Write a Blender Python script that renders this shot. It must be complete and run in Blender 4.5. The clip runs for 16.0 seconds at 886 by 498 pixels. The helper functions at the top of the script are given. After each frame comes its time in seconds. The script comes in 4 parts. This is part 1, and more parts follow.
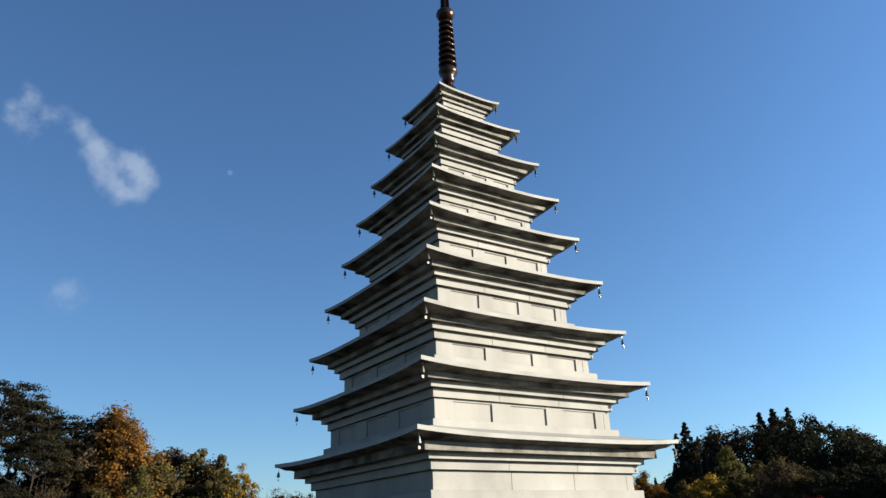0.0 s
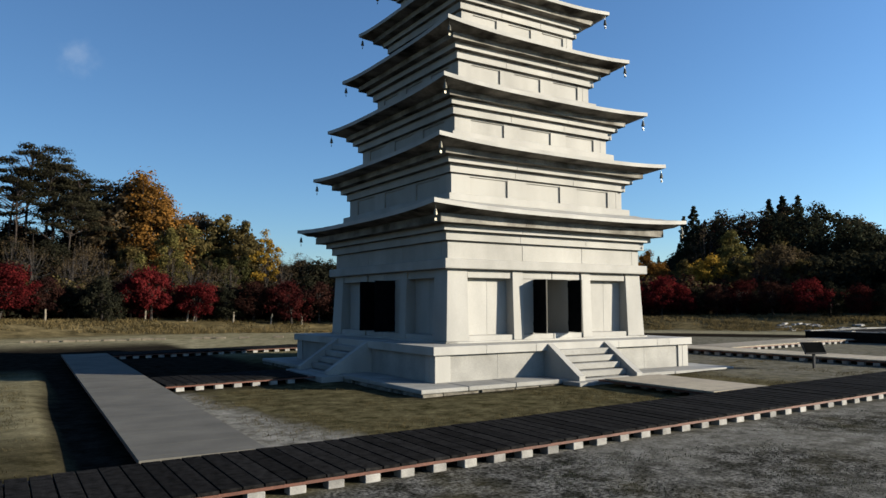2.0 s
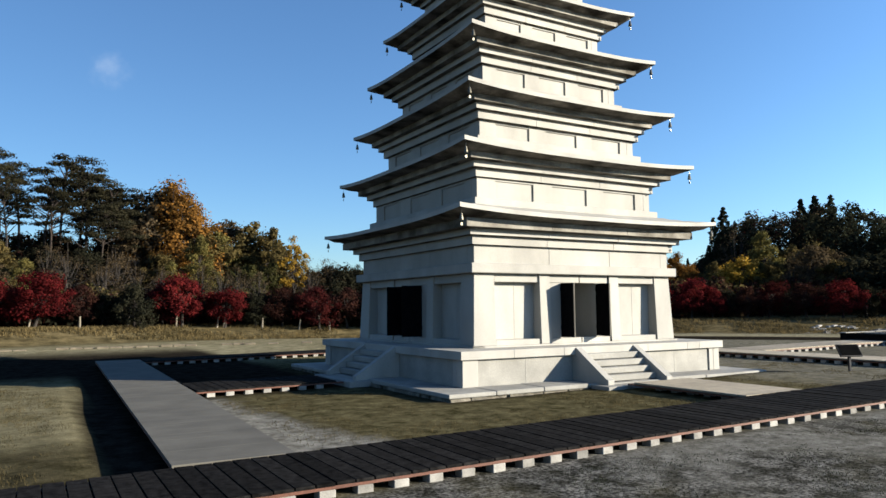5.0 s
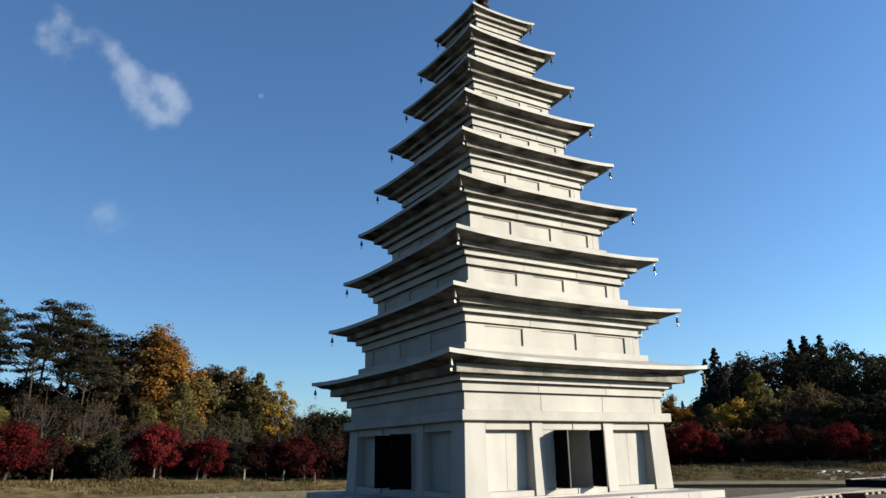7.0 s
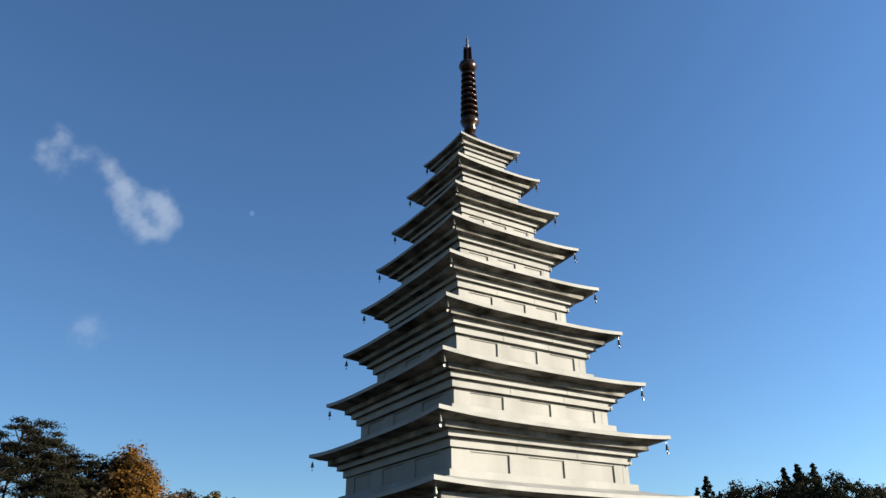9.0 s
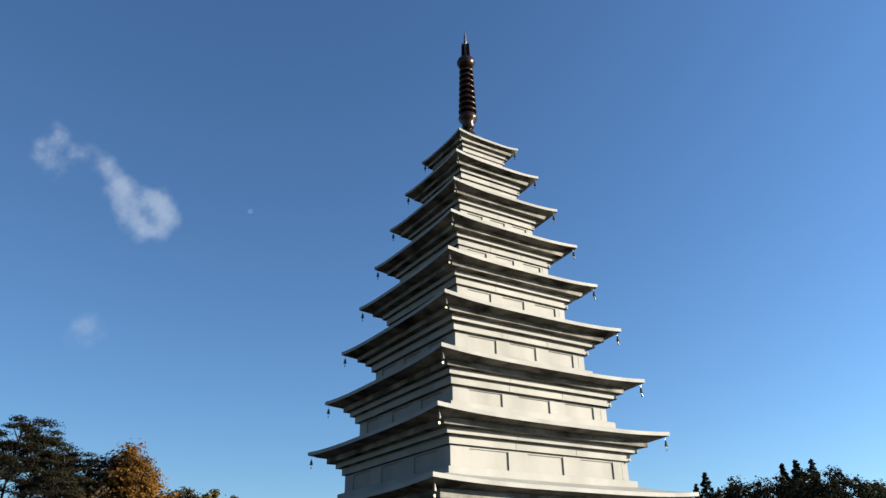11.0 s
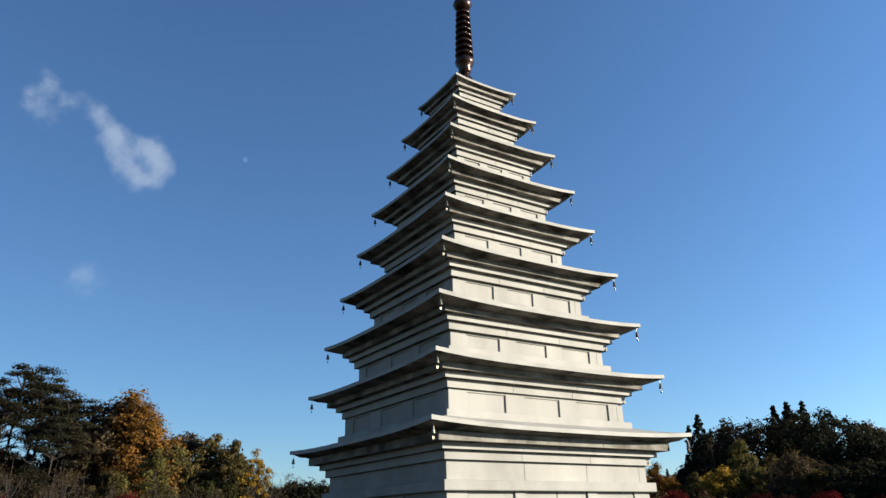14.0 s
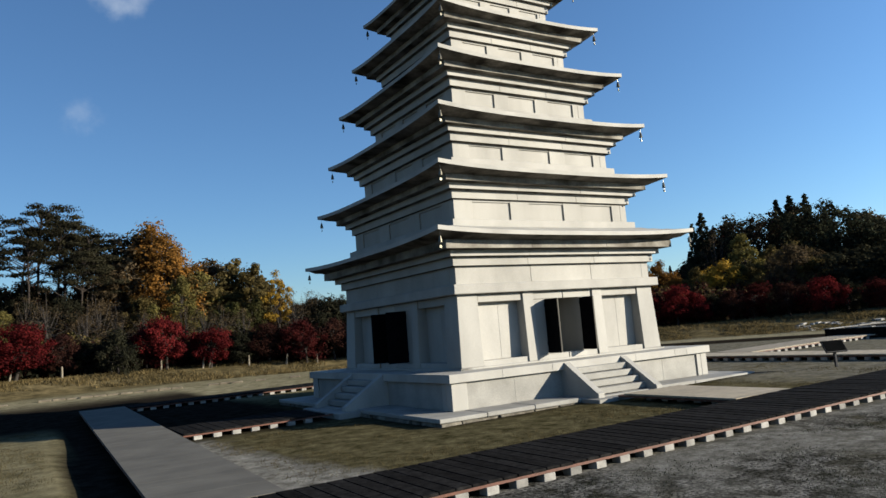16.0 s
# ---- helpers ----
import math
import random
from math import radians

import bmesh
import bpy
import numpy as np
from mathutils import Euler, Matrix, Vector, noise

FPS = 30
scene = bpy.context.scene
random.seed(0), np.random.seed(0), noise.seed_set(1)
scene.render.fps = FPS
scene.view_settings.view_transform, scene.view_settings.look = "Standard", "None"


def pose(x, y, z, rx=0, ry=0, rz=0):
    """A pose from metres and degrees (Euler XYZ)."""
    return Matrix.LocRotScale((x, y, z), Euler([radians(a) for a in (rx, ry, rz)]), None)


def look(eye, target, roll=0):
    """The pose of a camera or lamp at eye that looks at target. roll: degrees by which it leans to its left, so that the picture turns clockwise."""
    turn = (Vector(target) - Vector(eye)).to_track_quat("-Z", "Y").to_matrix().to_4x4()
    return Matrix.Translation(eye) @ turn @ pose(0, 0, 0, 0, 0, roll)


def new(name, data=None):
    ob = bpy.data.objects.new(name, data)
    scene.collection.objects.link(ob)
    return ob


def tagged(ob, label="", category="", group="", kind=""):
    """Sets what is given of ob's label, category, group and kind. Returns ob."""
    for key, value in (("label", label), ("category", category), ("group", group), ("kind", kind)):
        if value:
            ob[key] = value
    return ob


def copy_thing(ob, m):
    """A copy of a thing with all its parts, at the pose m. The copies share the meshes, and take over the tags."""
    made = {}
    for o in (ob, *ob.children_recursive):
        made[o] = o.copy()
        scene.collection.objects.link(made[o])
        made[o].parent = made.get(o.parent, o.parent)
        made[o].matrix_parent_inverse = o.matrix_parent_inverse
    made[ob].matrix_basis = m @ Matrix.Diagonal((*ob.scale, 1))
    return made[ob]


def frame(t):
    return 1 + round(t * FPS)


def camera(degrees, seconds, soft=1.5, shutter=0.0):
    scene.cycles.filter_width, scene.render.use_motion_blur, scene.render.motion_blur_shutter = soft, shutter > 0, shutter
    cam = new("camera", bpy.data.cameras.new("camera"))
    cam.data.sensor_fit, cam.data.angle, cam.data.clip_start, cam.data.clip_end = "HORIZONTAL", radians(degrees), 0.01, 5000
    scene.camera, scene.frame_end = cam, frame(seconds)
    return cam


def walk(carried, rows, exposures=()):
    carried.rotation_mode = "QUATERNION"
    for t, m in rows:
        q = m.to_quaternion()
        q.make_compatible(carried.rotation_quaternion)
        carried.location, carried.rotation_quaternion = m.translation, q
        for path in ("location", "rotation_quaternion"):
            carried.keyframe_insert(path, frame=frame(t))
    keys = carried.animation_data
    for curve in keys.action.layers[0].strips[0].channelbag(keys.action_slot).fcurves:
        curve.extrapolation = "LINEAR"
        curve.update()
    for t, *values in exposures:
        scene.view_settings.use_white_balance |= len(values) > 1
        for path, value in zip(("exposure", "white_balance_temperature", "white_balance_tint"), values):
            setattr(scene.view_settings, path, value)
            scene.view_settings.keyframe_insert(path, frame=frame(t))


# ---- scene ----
cam = camera(64.13, 16.0, soft=1.5)

EYE = (-15.670, -22.195, 2.473)
PATH = [  # seconds, yaw, pitch, roll, sway x, y, z
    (0.0, -33.09, 22.32, 2.13, 0.086, 0.057, -0.011),
    (0.5, -33.37, 18.06, 0.79, 0.044, 0.057, -0.033),
    (1.0, -33.14, 13.74, 0.51, 0.032, 0.055, -0.068),
    (1.5, -32.53, 9.46, 0.15, 0.018, 0.060, -0.068),
    (2.0, -32.23, 4.44, 0.03, 0.013, 0.039, -0.072),
    (2.5, -31.92, 1.97, 0.92, -0.000, 0.025, -0.074),
    (3.0, -31.43, 1.84, 0.78, -0.005, 0.008, -0.079),
    (3.2, -31.16, 1.93, 0.78, -0.006, 0.006, -0.079),
    (5.3, -30.00, 6.25, 0.82, 0.009, 0.028, -0.068),
    (5.5, -30.10, 7.46, 1.07, 0.011, 0.029, -0.064),
    (6.0, -30.62, 9.69, 0.63, 0.010, 0.016, -0.027),
    (6.5, -30.78, 13.17, 1.04, -0.004, -0.003, -0.012),
    (7.0, -30.80, 16.29, 1.02, 0.012, 0.004, 0.013),
    (7.5, -30.85, 19.41, 1.33, -0.004, -0.011, 0.043),
    (8.0, -30.56, 22.11, 1.93, -0.037, -0.047, 0.037),
    (8.5, -31.00, 24.75, 1.75, -0.084, -0.077, 0.035),
    (9.0, -32.12, 25.86, 0.63, -0.065, -0.099, 0.060),
    (9.2, -32.22, 26.12, 0.55, -0.060, -0.095, 0.061),
    (11.5, -32.18, 25.24, 0.81, -0.025, -0.037, 0.066),
    (12.0, -32.24, 24.41, 0.64, -0.015, -0.015, 0.069),
    (12.5, -32.23, 23.57, 0.68, -0.011, -0.010, 0.077),
    (13.0, -32.06, 23.33, 1.24, -0.012, -0.006, 0.059),
    (13.5, -32.06, 22.98, 1.52, -0.001, -0.015, 0.052),
    (14.0, -32.27, 21.43, 1.21, -0.019, -0.004, 0.040),
    (14.5, -32.40, 19.27, 0.90, -0.021, -0.021, 0.036),
    (15.0, -32.61, 15.09, 0.24, -0.045, -0.035, 0.011),
    (15.5, -31.94, 10.31, 2.03, 0.013, 0.004, -0.016),
    (16.0, -31.01, 6.68, 4.47, 0.110, 0.027, -0.075),
]
EXPOSURES = [(0.0, 1.47), (1.0, 1.37), (2.0, 1.37), (2.5, 1.50), (3.5, 1.66), (5.5, 1.77), (6.0, 1.69), (7.0, 1.52), (8.0, 1.46), (9.0, 1.47), (14.5, 1.46), (15.5, 1.40), (16.0, 1.38)]
walk(cam, [(t, pose(EYE[0] + dx, EYE[1] + dy, EYE[2] + dz, 90 + pitch, roll, yaw)) for t, yaw, pitch, roll, dx, dy, dz in PATH],
     EXPOSURES)

# ---- light ----
SUN_AZ, SUN_EL = radians(48.5), radians(14.5)   # from the south face towards the east
TO_SUN = Vector((math.sin(SUN_AZ) * math.cos(SUN_EL), -math.cos(SUN_AZ) * math.cos(SUN_EL), math.sin(SUN_EL)))
world = bpy.data.worlds.new("sky")
scene.world = world
world.use_nodes = True
wn, wl = world.node_tree.nodes, world.node_tree.links
sky = wn.new("ShaderNodeTexSky")
sky.sky_type = "NISHITA"
sky.sun_disc = False
sky.sun_elevation = SUN_EL
sky.sun_rotation = math.atan2(TO_SUN.x, TO_SUN.y)
sky.altitude = 0.0
sky.air_density, sky.dust_density, sky.ozone_density = 1.0, 0.12, 5.2
# scattered light gathers towards the sun's side of the dome
side = wn.new("ShaderNodeVectorMath")
side.operation = "DOT_PRODUCT"
wl.new(wn.new("ShaderNodeTexCoord").outputs["Generated"], side.inputs[0])
side.inputs[1].default_value = TO_SUN
glow = wn.new("ShaderNodeMath")
glow.operation = "MULTIPLY_ADD"
glow.inputs[1].default_value, glow.inputs[2].default_value = 0.46, 1.0
wl.new(side.outputs["Value"], glow.inputs[0])
dome = wn.new("ShaderNodeVectorMath")
dome.operation = "SCALE"
wl.new(sky.outputs[0], dome.inputs[0]), wl.new(glow.outputs[0], dome.inputs["Scale"])
wl.new(dome.outputs[0], wn["Background"].inputs[0])
wn["Background"].inputs[1].default_value = 0.070
sun = new("sun", bpy.data.lights.new("sun", "SUN"))
sun.data.energy, sun.data.angle, sun.data.color = 5.0, radians(0.6), (1.0, 0.912, 0.755)
sun.matrix_world = look(TO_SUN * 200, (0, 0, 0))
scene.view_settings.exposure = 1.4


# ---- materials ----
def material(name, base, rough=0.8, metal=0.0, vary=0.12, scale=3.0, fine=40.0, bump=0.2, bump_dist=0.01, tint=None, streak=0.0, rand=0.0, island=0.0, spec=0.3):
    """A surface with broad stains, fine grain and relief."""
    m = bpy.data.materials.new(name)
    m.use_nodes = True
    n, l = m.node_tree.nodes, m.node_tree.links
    b = n["Principled BSDF"]
    b.inputs["Roughness"].default_value, b.inputs["Metallic"].default_value = rough, metal
    b.inputs["Specular IOR Level"].default_value = spec
    pos = n.new("ShaderNodeNewGeometry").outputs["Position"]
    big, small = n.new("ShaderNodeTexNoise"), n.new("ShaderNodeTexNoise")
    for node, s, d in ((big, scale, 5), (small, fine, 4)):
        node.inputs["Scale"].default_value, node.inputs["Detail"].default_value = s, d
        l.new(pos, node.inputs["Vector"])
    if streak:
        mp = n.new("ShaderNodeMapping")
        mp.inputs["Scale"].default_value = (1, 1, streak)
        l.new(pos, mp.inputs["Vector"])
        l.new(mp.outputs[0], big.inputs["Vector"])
    ramp = n.new("ShaderNodeValToRGB")
    dark = [c * (1 - 1.6 * vary) for c in base] if tint is None else tint
    ramp.color_ramp.elements[0].position, ramp.color_ramp.elements[1].position = 0.32, 0.66
    ramp.color_ramp.elements[0].color = (*dark, 1)
    ramp.color_ramp.elements[1].color = (*[min(1, c * (1 + vary * 0.6)) for c in base], 1)
    l.new(big.outputs["Fac"], ramp.inputs["Fac"])
    hsv = n.new("ShaderNodeHueSaturation")
    l.new(ramp.outputs["Color"], hsv.inputs["Color"])
    rng = n.new("ShaderNodeMapRange")
    rng.inputs["From Min"].default_value, rng.inputs["From Max"].default_value = 0.3, 0.7
    rng.inputs["To Min"].default_value, rng.inputs["To Max"].default_value = 1 - vary, 1 + vary
    l.new(small.outputs["Fac"], rng.inputs["Value"])
    val = rng.outputs["Result"]
    for amount, src in ((rand, "obj"), (island, "isl")):
        if amount:
            o = n.new("ShaderNodeObjectInfo").outputs["Random"] if src == "obj" else n.new("ShaderNodeNewGeometry").outputs["Random Per Island"]
            r2 = n.new("ShaderNodeMapRange")
            r2.inputs["To Min"].default_value, r2.inputs["To Max"].default_value = 1 - amount, 1 + amount
            l.new(o, r2.inputs["Value"])
            mu = n.new("ShaderNodeMath")
            mu.operation = "MULTIPLY"
            l.new(val, mu.inputs[0]), l.new(r2.outputs["Result"], mu.inputs[1])
            val = mu.outputs[0]
    l.new(val, hsv.inputs["Value"])
    l.new(hsv.outputs["Color"], b.inputs["Base Color"])
    if bump:
        bp = n.new("ShaderNodeBump")
        bp.inputs["Strength"].default_value, bp.inputs["Distance"].default_value = bump, bump_dist
        l.new(small.outputs["Fac"], bp.inputs["Height"])
        l.new(bp.outputs["Normal"], b.inputs["Normal"])
    return m


def leaf_material(name, base, other, through_light=0.35):
    """Leaves: two tones mixed from clump to clump, partly letting light through."""
    m = bpy.data.materials.new(name)
    m.use_nodes = True
    n, l = m.node_tree.nodes, m.node_tree.links
    n.remove(n["Principled BSDF"])
    isl = n.new("ShaderNodeNewGeometry")
    noise_tex = n.new("ShaderNodeTexNoise")
    noise_tex.inputs["Scale"].default_value = 0.7
    l.new(isl.outputs["Position"], noise_tex.inputs["Vector"])
    add = n.new("ShaderNodeMath")
    add.operation = "MULTIPLY_ADD"
    add.inputs[1].default_value, add.inputs[2].default_value = 0.32, 0.0
    l.new(isl.outputs["Random Per Island"], add.inputs[0])
    l.new(noise_tex.outputs["Fac"], add.inputs[2])
    ramp = n.new("ShaderNodeValToRGB")
    ramp.color_ramp.elements[0].position, ramp.color_ramp.elements[1].position = 0.40, 0.86
    ramp.color_ramp.elements[0].color, ramp.color_ramp.elements[1].color = (*base, 1), (*other, 1)
    l.new(add.outputs[0], ramp.inputs["Fac"])
    hsv = n.new("ShaderNodeHueSaturation")
    rng = n.new("ShaderNodeMapRange")
    rng.inputs["To Min"].default_value, rng.inputs["To Max"].default_value = 0.7, 1.3
    l.new(n.new("ShaderNodeObjectInfo").outputs["Random"], rng.inputs["Value"])
    l.new(rng.outputs["Result"], hsv.inputs["Value"])
    l.new(ramp.outputs["Color"], hsv.inputs["Color"])
    d, t, mix = n.new("ShaderNodeBsdfDiffuse"), n.new("ShaderNodeBsdfTranslucent"), n.new("ShaderNodeMixShader")
    mix.inputs[0].default_value = through_light
    l.new(hsv.outputs[0], d.inputs["Color"]), l.new(hsv.outputs[0], t.inputs["Color"])
    l.new(d.outputs[0], mix.inputs[1]), l.new(t.outputs[0], mix.inputs[2])
    l.new(mix.outputs[0], n["Material Output"].inputs["Surface"])
    return m


GRANITE = material("pale_granite", (0.265, 0.257, 0.234), 0.78, vary=0.12, scale=0.9, fine=60, bump=0.15, bump_dist=0.006, streak=0.35, rand=0.06)
GRANITE_STEP = material("worn_granite", (0.205, 0.20, 0.182), 0.82, vary=0.14, scale=1.3, fine=35, bump=0.25, bump_dist=0.008, rand=0.09)
FOOTING = material("soil_stained_granite", (0.12, 0.108, 0.085), 0.92, vary=0.3, scale=3.0, fine=25, bump=0.4, bump_dist=0.015, tint=(0.035, 0.031, 0.024), rand=0.3)
# Blotches of grime on a base darkened for under-eave shade
SOFFIT = material("grimy_shade_granite", (0.135, 0.124, 0.106), 0.88, vary=0.22, scale=1.3, fine=9, bump=0.2, tint=(0.016, 0.014, 0.011), spec=0.1)
# Darker granite with brown patches, for the top corbel course
EAVE_STONE = material("dark_patched_granite", (0.215, 0.203, 0.178), 0.85, vary=0.16, scale=1.1, fine=14, bump=0.2, tint=(0.060, 0.053, 0.042), spec=0.15)
BLACK_DOOR = material("black_painted_wood", (0.005, 0.005, 0.0055), 0.95, vary=0.25, scale=6, fine=30, bump=0.1, spec=0.0)
BRONZE = material("dark_bronze", (0.034, 0.0165, 0.011), 0.3, metal=0.55, spec=0.4, vary=0.2, scale=5, fine=30, bump=0.2)
IRON = material("weathered_iron", (0.16, 0.15, 0.14), 0.5, metal=0.8, vary=0.2, scale=8, fine=40)
BELL = material("tarnished_brass", (0.13, 0.12, 0.09), 0.35, metal=0.9, vary=0.2, scale=20, fine=60)
# Groove shade of the deck planks, painted in as a darker colour
SHADED_PLANK = material("shade_dark_plank", (0.0120, 0.0115, 0.0112), 0.98, vary=0.42, scale=9, fine=70, bump=0.4, rand=0.3, spec=0.02)
GREY_PLANK = material("weathered_grey_plank", (0.079, 0.074, 0.062), 0.9, vary=0.15, scale=1.2, fine=70, bump=0.25, rand=0.1)
TAN_PLANK = material("sunbleached_plank", (0.25, 0.215, 0.158), 0.9, vary=0.12, scale=4, fine=70, bump=0.2, rand=0.1)
RED_BEAM = material("red_brown_steel_beam", (0.085, 0.032, 0.02), 0.6, vary=0.2, scale=4, fine=40, bump=0.1)
CONCRETE = material("pale_concrete", (0.20, 0.192, 0.176), 0.9, vary=0.2, scale=5, fine=60, bump=0.25, rand=0.25)
BARK = material("grey_brown_bark", (0.023, 0.0185, 0.015), 0.9, vary=0.3, scale=5, fine=25, bump=0.6, bump_dist=0.03)
PINE_BARK = material("red_brown_pine_bark", (0.027, 0.020, 0.016), 0.9, vary=0.3, scale=5, fine=25, bump=0.6, bump_dist=0.03)
STAKE = material("pale_wood_stake", (0.15, 0.13, 0.10), 0.85, vary=0.15, scale=6, fine=40)
KERB = material("earthy_kerb_stone", (0.12, 0.10, 0.07), 0.9, vary=0.25, scale=2, fine=20)
SIGN_METAL = material("dark_grey_metal", (0.02, 0.02, 0.022), 0.6, vary=0.15, spec=0.15)
SIGN_FACE = material("sign_face", (0.003, 0.0034, 0.0036), 0.8, vary=0.1, spec=0.0)
SIGN_TEXT = material("sign_lettering", (0.006, 0.006, 0.006), 0.8, spec=0.0)

PINE = leaf_material("pine_needles", (0.008, 0.0082, 0.006), (0.024, 0.022, 0.0125), 0.2)
CONIFER = leaf_material("dark_conifer_needles", (0.014, 0.017, 0.012), (0.036, 0.040, 0.024), 0.2)
MAPLE = leaf_material("crimson_maple_leaves", (0.026, 0.0052, 0.0062), (0.092, 0.0115, 0.0115))
MAROON = leaf_material("maroon_maple_leaves", (0.017, 0.0055, 0.0058), (0.052, 0.011, 0.010))
MAPLE_DARK = leaf_material("dull_purple_maple_leaves", (0.015, 0.0075, 0.0068), (0.036, 0.0155, 0.0115))
ORANGE = leaf_material("orange_autumn_leaves", (0.055, 0.030, 0.0105), (0.150, 0.072, 0.0165))
YELLOW = leaf_material("yellow_autumn_leaves", (0.115, 0.070, 0.013), (0.235, 0.145, 0.024))
OLIVE = leaf_material("olive_autumn_leaves", (0.038, 0.032, 0.014), (0.094, 0.071, 0.027))
RUSSET = leaf_material("brown_autumn_leaves", (0.030, 0.023, 0.015), (0.076, 0.055, 0.031))
GREEN = leaf_material("green_leaves", (0.024, 0.025, 0.011), (0.058, 0.056, 0.021))
YELLOW_GREEN = leaf_material("yellow_green_leaves", (0.052, 0.048, 0.017), (0.128, 0.106, 0.034))
EVERGREEN = leaf_material("dark_evergreen_leaves", (0.0075, 0.0082, 0.006), (0.020, 0.0195, 0.012), 0.2)
BANK_GRASS = leaf_material("ochre_bank_grass", (0.042, 0.034, 0.016), (0.122, 0.092, 0.043))
DRY = leaf_material("dry_grass_blades", (0.032, 0.027, 0.013), (0.085, 0.068, 0.034))


# ---- mesh helpers ----
def box(bm, x0, x1, y0, y1, z0, z1, bevel=0.0, turn=None):
    vs = [bm.verts.new((x, y, z)) for x in (x0, x1) for y in (y0, y1) for z in (z0, z1)]
    fs = [bm.faces.new([vs[i] for i in q]) for q in ((0, 1, 3, 2), (4, 6, 7, 5), (0, 4, 5, 1), (2, 3, 7, 6), (0, 2, 6, 4), (1, 5, 7, 3))]
    if bevel:
        got = bmesh.ops.bevel(bm, geom=list({e for f in fs for e in f.edges}), offset=bevel, segments=1, affect="EDGES")
        vs = list({v for f in got["faces"] for v in f.verts} | {v for v in vs if v.is_valid})
    if turn is not None:
        bmesh.ops.transform(bm, matrix=turn, verts=[v for v in vs if v.is_valid])
    return vs


def prism(bm, outline, x0, x1):
    """A solid whose outline in y, z runs from x0 to x1."""
    a = [bm.verts.new((x0, y, z)) for y, z in outline]
    b = [bm.verts.new((x1, y, z)) for y, z in outline]
    k = len(outline)
    bm.faces.new(a[::-1]), bm.faces.new(b)
    for i in range(k):
        bm.faces.new((a[i], a[(i + 1) % k], b[(i + 1) % k], b[i]))


def lathe(bm, profile, seg=20, centre=(0, 0)):
    """Turned solid; profile of (radius, z)."""
    rings = [[bm.verts.new((centre[0] + r * math.cos(2 * math.pi * i / seg), centre[1] + r * math.sin(2 * math.pi * i / seg), z)) for i in range(seg)] for r, z in profile]
    for a, b in zip(rings, rings[1:]):
        for i in range(seg):
            bm.faces.new((a[i], a[(i + 1) % seg], b[(i + 1) % seg], b[i]))
    bm.faces.new(rings[0][::-1]), bm.faces.new(rings[-1])


def tube(bm, points, radii, seg=7):
    """A tapered limb along points."""
    rings = []
    for i, p in enumerate(points):
        d = (points[min(i + 1, len(points) - 1)] - points[max(i - 1, 0)]).normalized()
        u = d.orthogonal().normalized()
        v = d.cross(u)
        rings.append([bm.verts.new(p + radii[i] * (math.cos(2 * math.pi * k / seg) * u + math.sin(2 * math.pi * k / seg) * v)) for k in range(seg)])
    for a, b in zip(rings, rings[1:]):
        off = min(range(seg), key=lambda o: sum((a[k].co - b[(k + o) % seg].co).length for k in range(seg)))
        for k in range(seg):
            bm.faces.new((a[k], a[(k + 1) % seg], b[(k + 1 + off) % seg], b[(k + off) % seg]))
    bm.faces.new(rings[-1])


def finish(bm, name, mat, smooth=False):
    bmesh.ops.recalc_face_normals(bm, faces=bm.faces)
    me = bpy.data.meshes.new(name)
    bm.to_mesh(me)
    bm.free()
    me.materials.append(mat)
    if smooth:
        for p in me.polygons:
            p.use_smooth = True
    return me


def part(name, bm, mat, parent, label="", smooth=False):
    ob = new(name, bm if isinstance(bm, bpy.types.Mesh) else finish(bm, name, mat, smooth))
    ob.parent = parent
    return tagged(ob, label)


def root(name, at=(0, 0, 0), **tags):
    ob = new(name)
    ob.location = at
    return tagged(ob, **tags)


QUARTER = [Matrix.Rotation(k * math.pi / 2, 4, "Z") for k in range(4)]   # south, east, north, west


def smooth_step(a, b, x):
    t = min(1.0, max(0.0, (x - a) / (b - a)))
    return t * t * (3 - 2 * t)


# ---- ground ----
def ground_z(x, y):
    near = 0.012 * (max(-20.0, min(20.0, x)) + 6.3)
    r = math.hypot(x, y + 12)
    north = smooth_step(-30, 10, y)
    left = smooth_step(30, -10, x)
    hill = north * (1.05 * smooth_step(49.5, 57, r) + (2.0 + 5.0 * left) * smooth_step(60, 106, r) + 4.0 * (1 - left) * smooth_step(85, 160, r))
    return near * (1 - smooth_step(28, 48, r)) + hill


def steps(inner, near_step, outer):
    out = [i * near_step for i in range(int(inner / near_step) + 1)]
    s = near_step
    while out[-1] < outer:
        s *= 1.22
        out.append(out[-1] + s)
    return [-v for v in out[:0:-1]] + out


